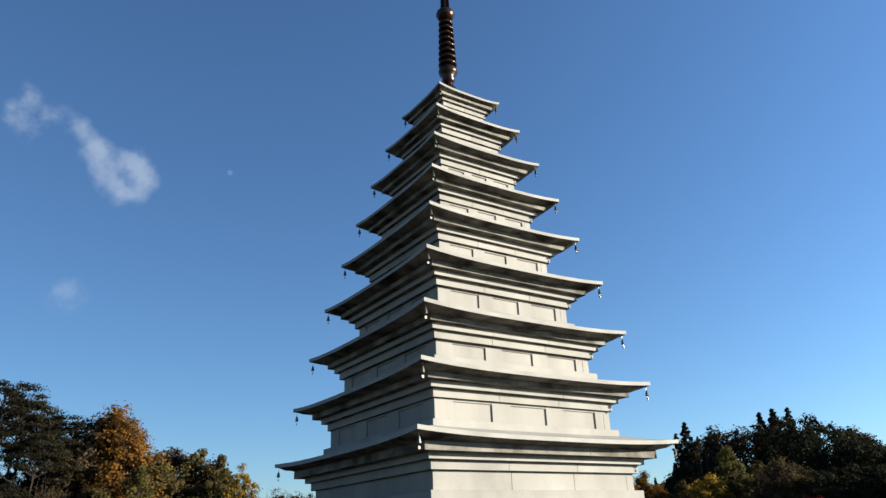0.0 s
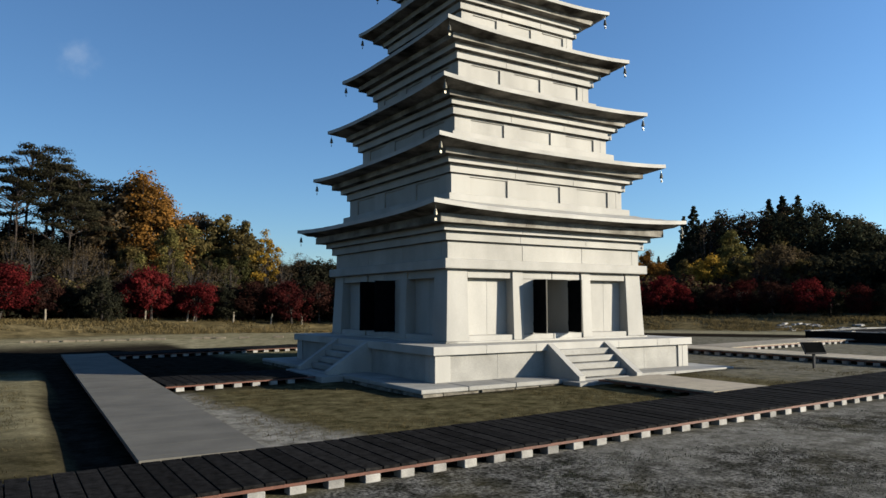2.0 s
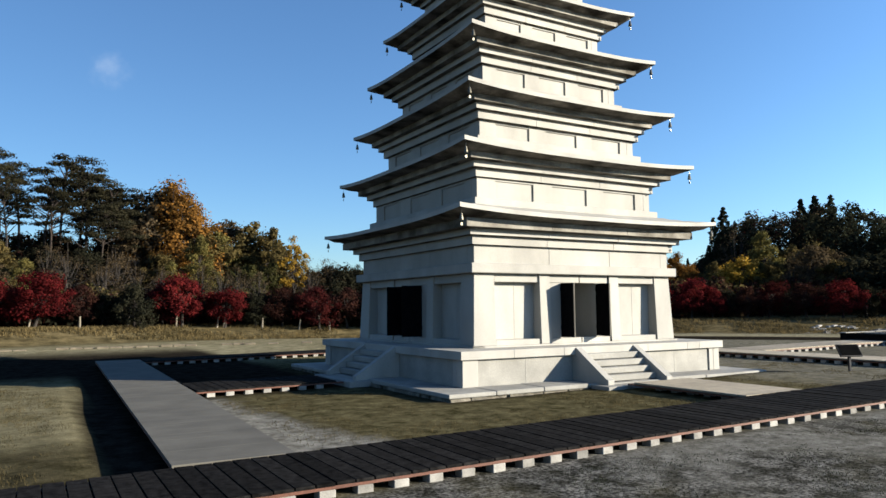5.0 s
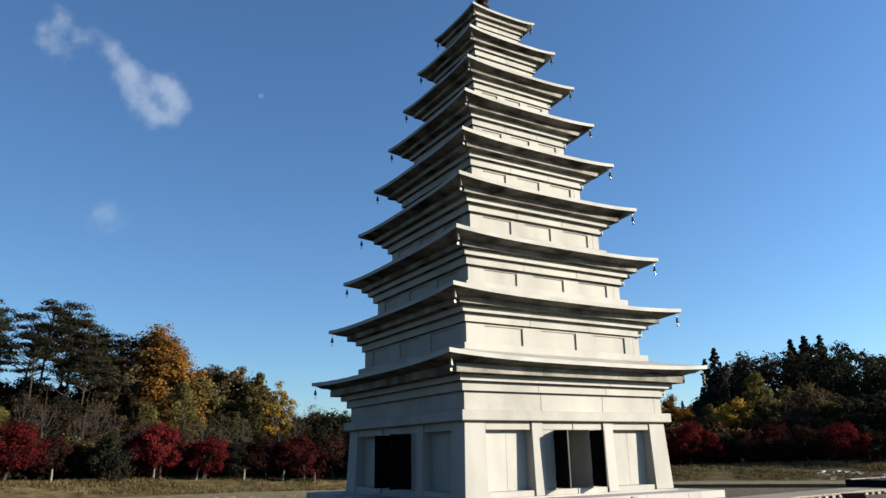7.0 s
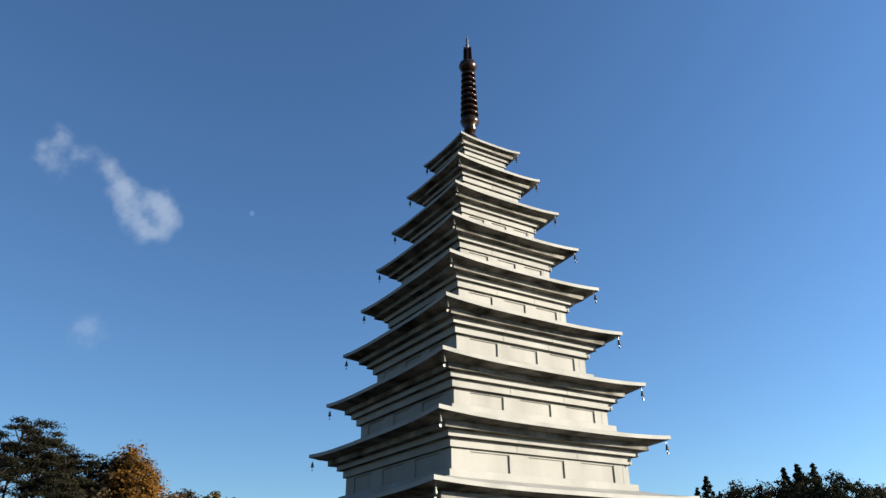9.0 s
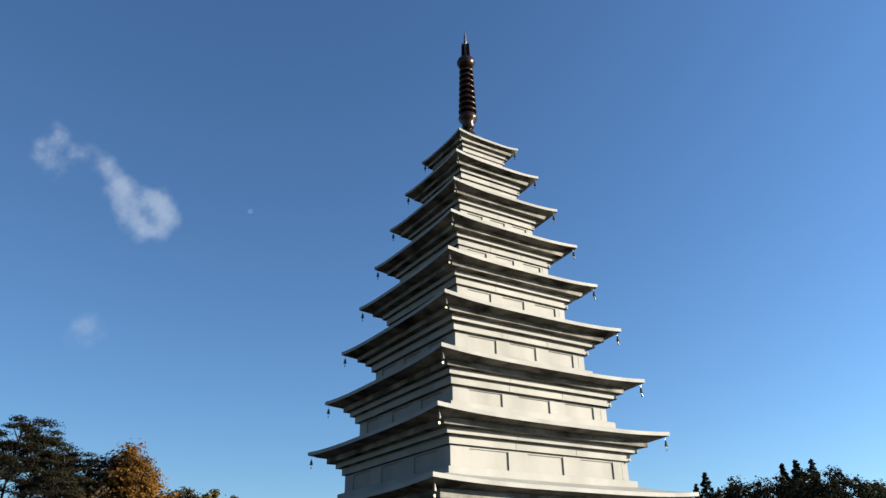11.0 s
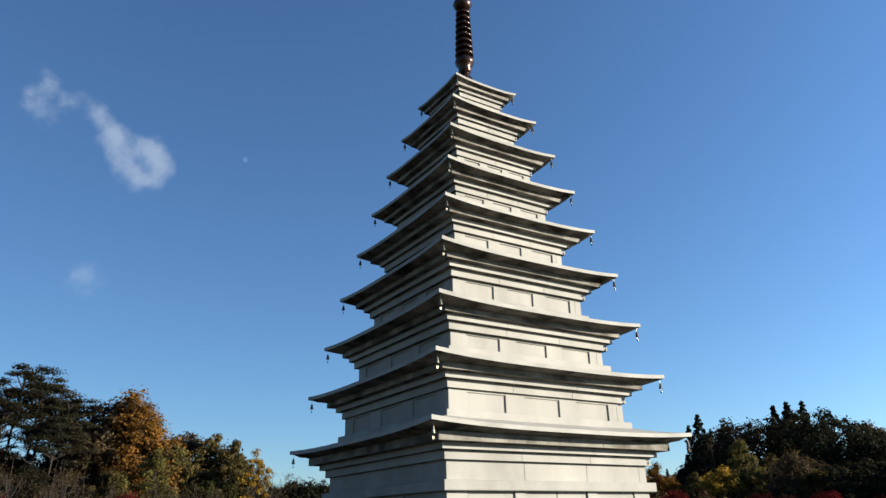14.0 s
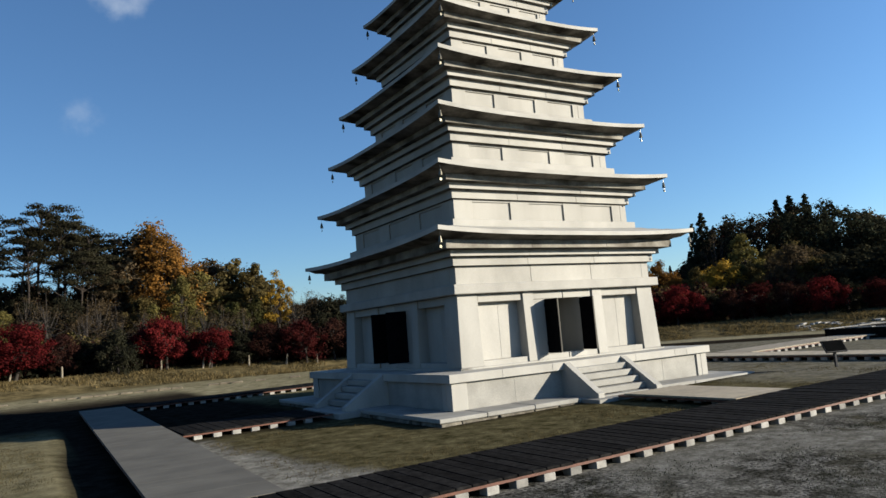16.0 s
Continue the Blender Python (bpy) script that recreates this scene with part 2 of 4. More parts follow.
def build_ground():
    xs = steps(30, 0.4, 2500)
    ys = steps(34, 0.4, 2500)
    verts, zone = [], []
    for y in ys:
        for x in xs:
            z = ground_z(x, y)
            n1 = noise.noise((x * 0.35, y * 0.35, 0.3))
            n2 = noise.noise((x * 1.3, y * 1.3, 4.1))
            if abs(x) < 40 and abs(y) < 40:
                z += 0.012 * n1 + 0.008 * n2
            if max(abs(x), abs(y)) < 6.2:
                z -= 0.1
            r = math.hypot(x, y + 12)
            w = 0.6 * n1 + 0.35 * n2
            grass = smooth_step(-0.5, 0.5, min(y + 12.9, 60 - r) + w)          # inside the front walk
            worn = smooth_step(0.55, 0.0, abs(x + 11.45) - 0.08 - 0.26 * max(0.0, -4.8 - y) + 0.7 * w) * smooth_step(-1.0, -2.5, y) * smooth_step(-11.6, -10.8, y)          # sandy strip along the west walk
            east = smooth_step(2.5, 6.5, x + w * 2)
            edge = -14.2 - 0.036 * (4.3 - max(-14.0, min(16.0, y)))          # lawn edge beside the west walk
            off = smooth_step(edge + 0.1, edge - 0.25, x + 0.1 * w)
            # Lawn painted paler where sun reaches, up to the pagoda's shadow
            sunlit_lawn = off * smooth_step(10, 5, y) * smooth_step(-7.6, -5.6, y + 1.2 * w) * smooth_step(-0.9, 0.3, n1 + 0.6)
            far = smooth_step(20, 30, r) * (0.06 + 0.94 * smooth_step(16, -8, x)) * smooth_step(51, 47, r)
            far = max(far, 0.75 * smooth_step(38.5, 40.5, r + w) * smooth_step(51, 47, r))
            bank = smooth_step(48, 51, r + 2 * w)
            verge = smooth_step(51.6, 52.4, math.hypot(x - EYE[0], y - EYE[1]) + 0.4 * w) * smooth_step(16, 8, x)          # ochre verge behind the kerb
            bank = max(bank, 0.3 * verge)
            far = max(far, verge * smooth_step(51, 47, r))
            # Ground colour blackened west of the pagoda to deepen its cast shadow
            soil_and_shade = smooth_step(-6.2, -7.2, x + 0.3 * w) * smooth_step(-2.5, -0.5, y + 0.5 * w) * smooth_step(30, 20, y) * (1 - sunlit_lawn)
            # Ditch beside the walk, its soil blackened to add the walk's shade
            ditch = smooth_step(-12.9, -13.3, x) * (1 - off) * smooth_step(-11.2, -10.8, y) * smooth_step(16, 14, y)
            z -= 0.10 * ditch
            soil_and_shade = max(soil_and_shade, ditch, 0.45 * off * smooth_step(16, 10, abs(y)) * (1 - sunlit_lawn))
            across = 0.77 * x + 0.64 * y + 0.8 * w        # dark band across the east field
            soil_and_shade = max(soil_and_shade, smooth_step(21.5, 22.5, across) * smooth_step(33, 32, across + 0.12 * max(0.0, x - 27)) * smooth_step(14, 17, x) * smooth_step(-18, -12, y))
            foot = max(abs(x), abs(y))
            soil_and_shade = max(soil_and_shade, 0.7 * smooth_step(6.0, 6.3, foot) * smooth_step(6.95, 6.5, foot + 0.35 * w))
            dusty = 0.62 * smooth_step(-9.0, -6.0, x + 0.5 * (y + 15) + 2.2 * w) * smooth_step(-12.8, -13.6, y) * smooth_step(-0.35, 0.25, n1 + 0.4 * n2)          # trodden pale gravel
            worn = max(worn, dusty)
            tuft = noise.noise((x * 0.8, y * 0.8, 6.4)) + 0.6 * noise.noise((x * 2.2, y * 2.2, 3.3))
            grass = max(grass, 0.3 * smooth_step(0.0, 0.4, tuft) * smooth_step(-12.8, -13.6, y) * (1 - dusty))
            verts.append((x, y, z))
            zone.append((grass * (1 - worn), max(worn, 0.5 * east * (1 - bank), 0.3 * smooth_step(13.0, 16.0, x + w) * smooth_step(-12, -8, y) * (1 - bank)), max(0.5 * sunlit_lawn, 0.95 * far), bank, soil_and_shade))
    nx = len(xs)
    faces = [(j * nx + i, j * nx + i + 1, (j + 1) * nx + i + 1, (j + 1) * nx + i) for j in range(len(ys) - 1) for i in range(nx - 1)]
    me = bpy.data.meshes.new("ground")
    me.from_pydata(verts, [], faces)
    for k, key in enumerate(("grass", "worn", "dry", "bank", "soil_and_shade")):
        me.attributes.new(key, "FLOAT", "POINT").data.foreach_set("value", [q[k] for q in zone])
    for p in me.polygons:
        p.use_smooth = True
    m = bpy.data.materials.new("earth_and_grass")
    m.use_nodes = True
    n, l = m.node_tree.nodes, m.node_tree.links
    b = n["Principled BSDF"]
    b.inputs["Roughness"].default_value = 0.95
    b.inputs["Specular IOR Level"].default_value = 0.0
    pos = n.new("ShaderNodeNewGeometry").outputs["Position"]

    def noisy(scale, lo, hi, c0, c1):
        t = n.new("ShaderNodeTexNoise")
        t.inputs["Scale"].default_value, t.inputs["Detail"].default_value = scale, 7
        t.inputs["Roughness"].default_value = 0.65
        l.new(pos, t.inputs["Vector"])
        r = n.new("ShaderNodeValToRGB")
        r.color_ramp.elements[0].position, r.color_ramp.elements[1].position = lo, hi
        r.color_ramp.elements[0].color, r.color_ramp.elements[1].color = (*c0, 1), (*c1, 1)
        l.new(t.outputs["Fac"], r.inputs["Fac"])
        return r.outputs["Color"], t.outputs["Fac"]

    def mix(fac, a, c):
        x = n.new("ShaderNodeMix")
        x.data_type = "RGBA"
        l.new(fac, x.inputs["Factor"]), l.new(a, x.inputs["A"]), l.new(c, x.inputs["B"])
        return x.outputs["Result"]

    def zone_of(key):
        a = n.new("ShaderNodeAttribute")
        a.attribute_name = key
        return a.outputs["Fac"]

    gravel, g_fac = noisy(2.3, 0.41, 0.59, (0.028, 0.027, 0.022), (0.112, 0.107, 0.095))
    clump = n.new("ShaderNodeTexNoise")
    clump.inputs["Scale"].default_value, clump.inputs["Detail"].default_value = 17.0, 9
    clump.inputs["Roughness"].default_value = 0.72
    l.new(pos, clump.inputs["Vector"])
    cr = n.new("ShaderNodeMapRange")
    cr.inputs["From Min"].default_value, cr.inputs["From Max"].default_value = 0.43, 0.57
    cr.inputs["To Min"].default_value, cr.inputs["To Max"].default_value = 0.25, 1.55
    l.new(clump.outputs["Fac"], cr.inputs["Value"])
    gh = n.new("ShaderNodeHueSaturation")
    l.new(cr.outputs[0], gh.inputs["Value"]), l.new(gravel, gh.inputs["Color"])
    gravel = gh.outputs[0]
    grass, _ = noisy(2.2, 0.36, 0.66, (0.028, 0.025, 0.012), (0.102, 0.088, 0.046))
    worn, _ = noisy(3.0, 0.35, 0.62, (0.075, 0.071, 0.058), (0.205, 0.196, 0.170))
    dry, _ = noisy(1.3, 0.35, 0.65, (0.11, 0.097, 0.056), (0.27, 0.24, 0.15))
    bank, _ = noisy(0.8, 0.35, 0.65, (0.034, 0.028, 0.014), (0.132, 0.104, 0.052))
    col = mix(zone_of("grass"), gravel, grass)
    col = mix(zone_of("worn"), col, worn)
    col = mix(zone_of("dry"), col, dry)
    col = mix(zone_of("bank"), col, bank)
    # Near-black tone: dark soil with shade painted in
    soil_and_shade, _ = noisy(2.5, 0.35, 0.65, (0.0075, 0.0064, 0.005), (0.022, 0.0185, 0.014))
    col = mix(zone_of("soil_and_shade"), col, soil_and_shade)
    grit = n.new("ShaderNodeTexNoise")
    grit.inputs["Scale"].default_value, grit.inputs["Detail"].default_value = 14, 9
    grit.inputs["Roughness"].default_value = 0.7
    l.new(pos, grit.inputs["Vector"])
    hs = n.new("ShaderNodeHueSaturation")
    rg = n.new("ShaderNodeMapRange")
    rg.inputs["From Min"].default_value, rg.inputs["From Max"].default_value = 0.3, 0.7
    rg.inputs["To Min"].default_value, rg.inputs["To Max"].default_value = 0.7, 1.3
    l.new(grit.outputs["Fac"], rg.inputs["Value"]), l.new(rg.outputs[0], hs.inputs["Value"]), l.new(col, hs.inputs["Color"])
    l.new(hs.outputs[0], b.inputs["Base Color"])
    bp = n.new("ShaderNodeBump")
    bp.inputs["Strength"].default_value, bp.inputs["Distance"].default_value = 0.45, 0.05
    l.new(grit.outputs["Fac"], bp.inputs["Height"])
    l.new(bp.outputs["Normal"], b.inputs["Normal"])
    me.materials.append(m)
    tagged(new("ground", me), "gravel, worn earth and dry autumn lawn rising to banks", "ground", kind="structure")


build_ground()

# ---- pagoda ----
PAGODA = root("stone_pagoda", label="tall nine-storey pale granite pagoda with upturned eaves", category="pagoda")
# eave half width and corner height, body half width, scale of the courses under the eave
STOREYS = [
    (5.35, 5.38, 4.20, 1.0), (4.88, 7.46, 3.75, 1.0), (4.455, 9.43, 3.38, 1.0), (4.025, 11.47, 2.95, 1.0), (3.535, 13.39, 2.55, 0.97),
    (3.09, 15.21, 2.19, 0.94), (2.62, 16.98, 1.83, 0.9), (2.14, 18.72, 1.43, 0.88), (1.58, 20.29, 1.06, 0.78)]

# half widths of the three corbel courses of each storey, top to bottom
CORBELS = [(4.78, 4.46, 4.28), (4.31, 4.04, 3.85), (3.89, 3.69, 3.53), (3.53, 3.28, 3.09), (3.10, 2.80, 2.66),
           (2.68, 2.41, 2.27), (2.27, 2.02, 1.90), (1.83, 1.62, 1.52), (1.38, 1.22, 1.12)]


def slab(w, z0, z1, bevel=0.012):
    bm = bmesh.new()
    box(bm, -w, w, -w, w, z0, z1, bevel)
    return bm


def grimed_and_shaded(me):
    """Grime blotches and painted shade on the undersides of a stone."""
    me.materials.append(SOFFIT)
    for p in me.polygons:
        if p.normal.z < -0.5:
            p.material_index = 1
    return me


def course(w, z0, z1, parent, stones, mat):
    """A square course of cut stones with fine open joints, round a solid core."""
    c = part("core", grimed_and_shaded(finish(slab(w - 0.03, z0 + 0.004, z1 - 0.004, 0), "core", mat)), None, parent)
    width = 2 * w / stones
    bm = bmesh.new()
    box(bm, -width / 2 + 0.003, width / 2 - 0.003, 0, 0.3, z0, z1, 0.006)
    me = grimed_and_shaded(finish(bm, "stone", mat))
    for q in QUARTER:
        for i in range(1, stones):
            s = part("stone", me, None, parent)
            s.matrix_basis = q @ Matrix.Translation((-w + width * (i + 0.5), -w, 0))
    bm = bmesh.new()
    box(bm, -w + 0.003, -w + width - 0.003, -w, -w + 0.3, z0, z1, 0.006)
    corner = grimed_and_shaded(finish(bm, "stone", mat))
    for q in QUARTER:
        s = part("stone", corner, None, parent)
        s.matrix_basis = q
    return c


def roof_mesh(w, top, thick, lift, inner, inner_z, under, under_z):
    """A stone roof: flat soffit, edge curving up to the corners, gentle slope to the next body."""
    bm = bmesh.new()
    n = 28
    us = [math.copysign(abs(v) ** 0.8, v) for v in (2 * i / n - 1 for i in range(n + 1))]

    def raised(u, v):
        a, c = sorted((abs(u), abs(v)))
        return lift * (a ** 3.2) * (c ** 2)

    grids = []
    for side in (1, 0):
        g = []
        for v in us:
            row = []
            for u in us:
                m = max(abs(u), abs(v))
                if side:
                    k = max(0.0, min(1.0, (1 - m) / (1 - inner / w)))
                    z = top - lift + raised(u, v) + (inner_z - top + lift) * (0.75 * k + 0.25 * k * k)
                else:
                    k = max(0.0, min(1.0, (1 - m) / (1 - under / w)))
                    z = (top - lift - thick + raised(u, v)) * (1 - k) + under_z * k
                row.append(bm.verts.new((u * w, v * w, z)))
            g.append(row)
        grids.append(g)
    hi, lo = grids
    for j in range(n):
        for i in range(n):
            bm.faces.new((hi[j][i], hi[j][i + 1], hi[j + 1][i + 1], hi[j + 1][i]))
            bm.faces.new((lo[j][i], lo[j + 1][i], lo[j + 1][i + 1], lo[j][i + 1]))
    for i in range(n):
        for a, b in (((0, i), (0, i + 1)), ((n, i + 1), (n, i)), ((i + 1, 0), (i, 0)), ((i, n), (i + 1, n))):
            bm.faces.new((hi[a[0]][a[1]], lo[a[0]][a[1]], lo[b[0]][b[1]], hi[b[0]][b[1]]))
    return bm


bm = bmesh.new()
lathe(bm, [(0.012, 0.10), (0.03, 0.09), (0.05, 0.0), (0.065, -0.09), (0.062, -0.1)], 10)
lathe(bm, [(0.006, 0.2), (0.006, 0.09)], 5)
lathe(bm, [(0.005, -0.1), (0.005, -0.17)], 5)
box(bm, -0.035, 0.035, -0.004, 0.004, -0.25, -0.17)
BELL_MESH = finish(bm, "wind_bell", BELL)

for i, (w, h, b, s) in enumerate(STOREYS):
    storey = part("storey", slab(b - 0.35, h - 1.3 * s if i else 3.4, h - 0.3 * s), GRANITE, PAGODA)
    below = STOREYS[i - 1][1] if i else 0
    lift, thick = 0.145 * s, 0.13 * s
    # three corbel courses
    c3, c2, c1 = CORBELS[i]
    if i == 0:
        zs = (5.06, 4.80, 4.605, 4.33)
    else:
        zs = (h - 0.28 * s, h - 0.48 * s, h - 0.68 * s, h - 0.95 * s)
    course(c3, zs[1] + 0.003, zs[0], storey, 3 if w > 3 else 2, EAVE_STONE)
    course(c2, zs[2] + 0.003, zs[1], storey, 3 if w > 3 else 2, GRANITE)
    course(c1, zs[3] + 0.003, zs[2], storey, 3 if w > 3 else 2, GRANITE)
    nxt = STOREYS[i + 1][2] if i < 8 else 0.55
    step_w = nxt + 0.2 * s
    roof_in = h + 0.24 * s
    roof = part("roof", roof_mesh(w, h + 0.02, thick, lift, step_w, roof_in, c3, zs[0]), GRANITE, storey, "curved stone roof slab with upturned corners")
    grimed_and_shaded(roof.data)
    part("roof_step", slab(step_w, roof_in - 0.2, roof_in + 0.22 * s), GRANITE, storey)
    for q in QUARTER:
        bell = part("wind_bell", BELL_MESH, None, storey, "small dark metal wind bell")
        bell.matrix_basis = q @ Matrix.Translation((-w + 0.12, -w + 0.12, h - 0.36 * s - 0.02)) @ Matrix.Scale(0.75 + 0.25 * s, 4)
    if i:
        z0, z1 = below + 0.24 * STOREYS[i - 1][3] + 0.2 * STOREYS[i - 1][3], zs[3]
        part("wall", slab(b - 0.05, z0 - 0.02, z1, 0), GRANITE, storey)
        for q in QUARTER:
            for x0, x1 in ((-b, -0.81 * b), (-0.41 * b, -0.2 * b), (0.2 * b, 0.41 * b), (0.81 * b, b - 0.3)) if i < 7 else ((-b, b - 0.3),):
                bm = bmesh.new()
                box(bm, x0, x1, -b, -b + 0.3, z0 - 0.015, z1 - 0.004, 0.008)
                part("pilaster", bm, GRANITE, storey).matrix_basis = q
            bm = bmesh.new()
            box(bm, -0.81 * b - 0.02, 0.81 * b + 0.02, -b + 0.006, -b + 0.2, z1 - 0.075 * s, z1 - 0.003, 0.006)
            part("lintel", bm, GRANITE, storey).matrix_basis = q
    else:
        # wall above the lintel
        part("lintel_band", slab(4.36, 3.47, 3.77, 0.02), GRANITE, storey)
        bm = bmesh.new()
        box(bm, -4.10, 4.10, -4.10, 4.10, 3.75, 4.34)
        wall = part("upper_wall", bm, GRANITE, storey)
        for q in QUARTER:
            for x0, x1 in ((-4.14, -1.25), (-1.25, 1.35), (1.35, 3.8)):
                bm = bmesh.new()
                box(bm, x0 + 0.003, x1 - 0.003, -4.14, -3.8, 3.773, 4.33, 0.008)
                part("stone", bm, GRANITE, storey).matrix_basis = q

# ground storey: four corner piers, columns, recessed panels, open doorways and a central pillar
ground_storey = part("ground_storey", slab(0.42, 1.21, 3.46), GRANITE, PAGODA)
Z0, Z1 = 1.205, 3.465
for q in QUARTER:
    # pier core, outer faces are the recessed panels
    bm = bmesh.new()
    box(bm, -3.84, -0.73, -3.84, -0.73, Z0, Z1, 0.01)
    part("pier", bm, GRANITE, ground_storey).matrix_basis = q

    def leaning(x0, x1, y1, name, lean):
        """A column face that leans in towards its top."""
        bm = bmesh.new()
        vs = box(bm, x0, x1, -4.25, y1, Z0 + 0.06, Z1 - 0.004)
        for v in vs:
            if v.co.z > 2:
                if v.co.y < -4:
                    v.co.y += 0.07
                v.co.x += lean if v.co.x in (x0, x1) else 0
        bmesh.ops.bevel(bm, geom=bm.edges[:], offset=0.012, segments=1, affect="EDGES")
        part(name, bm, GRANITE, ground_storey).matrix_basis = q

    bm = bmesh.new()
    vs = box(bm, -4.25, -3.42, -4.25, -3.42, Z0 + 0.06, Z1 - 0.004)
    for v in vs:
        if v.co.z > 2:
            v.co.x += 0.09 if v.co.x < -4 else 0.0
            v.co.y += 0.09 if v.co.y < -4 else 0.0
    bmesh.ops.bevel(bm, geom=bm.edges[:], offset=0.012, segments=1, affect="EDGES")
    part("corner_column", bm, GRANITE, ground_storey).matrix_basis = q
    leaning(-1.70, -1.27, -3.8, "column", 0.03)
    leaning(1.27, 1.70, -3.8, "column", -0.03)
    for x0, x1, y1 in ((-3.40, -1.69, -3.8), (1.69, 3.40, -3.8), (-1.26, -0.012, -3.5), (0.012, 1.26, -3.5)):
        bm = bmesh.new()
        box(bm, x0, x1, -4.13, y1, 3.21, Z1 - 0.005, 0.01)
        part("lintel", bm, GRANITE, ground_storey).matrix_basis = q
        bm = bmesh.new()
        box(bm, x0, x1, -4.20, y1, Z0, 1.43, 0.012)
        part("sill", bm, GRANITE, ground_storey).matrix_basis = q
    # recessed wall panels, two slabs to a bay
    for x0, x1 in ((-3.42, -2.48), (-2.48, -1.69), (1.69, 2.62), (2.62, 3.42)):
        bm = bmesh.new()
        box(bm, x0 + 0.002, x1 - 0.002, -3.856, -3.80, 1.431, 3.209, 0.004)
        part("wall_panel", bm, GRANITE, ground_storey).matrix_basis = q
    for x0, x1 in ((-1.27, -0.73), (0.73, 1.27)):
        bm = bmesh.new()
        box(bm, x0, x1, -4.10, -3.7, 1.43, 3.21, 0.01)
        part("jamb", bm, GRANITE, ground_storey).matrix_basis = q
    bm = bmesh.new()
    box(bm, -4.33, 4.33, -4.33, -3.9, Z0 - 0.002, Z0 + 0.06, 0.012)
    part("base_course", bm, GRANITE, ground_storey).matrix_basis = q @ Matrix.Translation((0, 0, 0))
    for x, lean in ((-0.77, 1), (0.74, -1)):
        bm = bmesh.new()
        box(bm, x - 0.02, x + 0.02, -4.74 - ((0.13 if x > 0 else -0.04) if q is QUARTER[3] else 0), -4.11, 1.46, 3.19, 0.006)
        for z in (1.7, 2.95):
            box(bm, x - 0.03, x + 0.03, -4.16, -4.105, z, z + 0.12)
        leaf = part("door_leaf", bm, BLACK_DOOR, ground_storey, "black door leaf standing open")
        leaf.matrix_basis = q
        # Pale strip added on the leaf end to show its sunlit edge
        if q is not QUARTER[3]:
            bm = bmesh.new()
            box(bm, x - 0.026, x + 0.026, -4.768, -4.741, 1.46, 3.19, 0.004)
            part("edge_strip", bm, GREY_PLANK, ground_storey).matrix_basis = q
part("floor_slab", slab(3.8, 1.19, 1.225, 0), GRANITE_STEP, ground_storey)
part("ceiling_slab", slab(3.8, 3.40, 3.466, 0), GRANITE_STEP, ground_storey)

# platform
platform = part("platform", slab(5.22, 0.15, 0.97, 0), GRANITE, PAGODA)
cap_edges = [-5.4, -3.6, -1.75, 1.75, 3.6]
for q in QUARTER:
    for x0, x1 in zip(cap_edges, cap_edges[1:] + [5.4 - 1.2]):
        bm = bmesh.new()
        box(bm, x0 + 0.001, x1 - 0.001, -5.4, -4.2, 0.97, 1.21, 0.007)
        part("cap_stone", bm, GRANITE, platform).matrix_basis = q
    for x0, x1 in ((-5.30, -4.78), (4.78, 5.0)):
        bm = bmesh.new()
        box(bm, x0, x1, -5.30, -5.0, 0.2, 0.967, 0.012)
        part("corner_post", bm, GRANITE, platform).matrix_basis = q
    for x0, x1 in ((-4.77, -3.1), (-3.1, -1.3), (1.3, 3.1), (3.1, 4.77)):
        bm = bmesh.new()
        box(bm, x0 + 0.001, x1 - 0.001, -5.25, -5.0, 0.2, 0.966, 0.004)
        part("panel", bm, GRANITE_STEP, platform).matrix_basis = q
    # low plinth slabs
    edges = [-6.38, -4.9, -3.3, -1.7, 0, 1.7, 3.3, 5.18]
    for k, (x0, x1) in enumerate(zip(edges, edges[1:])):
        bm = bmesh.new()
        out = -6.38
        box(bm, x0 + 0.004, x1 - 0.004, out, -5.15, 0.085, 0.2 + 0.006 * ((k * 7) % 3), 0.018)
        part("plinth_slab", bm, GRANITE_STEP, platform).matrix_basis = q
    # rough stained footing stones under the slabs
    rough = random.Random(17)
    x0 = -6.33
    while x0 < 5.1:
        x1 = min(5.2, x0 + rough.uniform(0.35, 0.9))
        bm = bmesh.new()
        box(bm, x0 + 0.006, x1 - 0.006, -6.33 - rough.uniform(-0.05, 0.06), -5.3, -0.12, 0.083 - rough.uniform(0, 0.012), 0.02)
        part("footing_stone", bm, FOOTING, platform).matrix_basis = q
        x0 = x1
    # stairs with sloping cheeks
    stair = part("staircase", slab(0.05, 0.2, 0.3), GRANITE_STEP, PAGODA, "granite steps between sloping cheek stones")
    for k in range(5):
        bm = bmesh.new()
        box(bm, -1.06, 1.06, -6.62 + 0.245 * k, -5.2, 0.2 * k + 0.02, 0.2 * (k + 1), 0.012)
        part("tread", bm, GRANITE_STEP, stair).matrix_basis = q
    for x0 in (-1.31, 1.065):
        bm = bmesh.new()
        prism(bm, [(-6.78, 0.05), (-6.78, 0.30), (-6.70, 0.34), (-5.40, 1.19), (-5.2, 1.19), (-5.2, 0.05)], x0, x0 + 0.245)
        bmesh.ops.bevel(bm, geom=bm.edges[:], offset=0.01, segments=1, affect="EDGES")
        part("cheek", bm, GRANITE, stair).matrix_basis = q
    bm = bmesh.new()
    box(bm, -1.6, 1.6, -7.1, -6.37, -0.05, 0.17, 0.02)
    part("foot_stone", bm, GRANITE_STEP, stair).matrix_basis = q

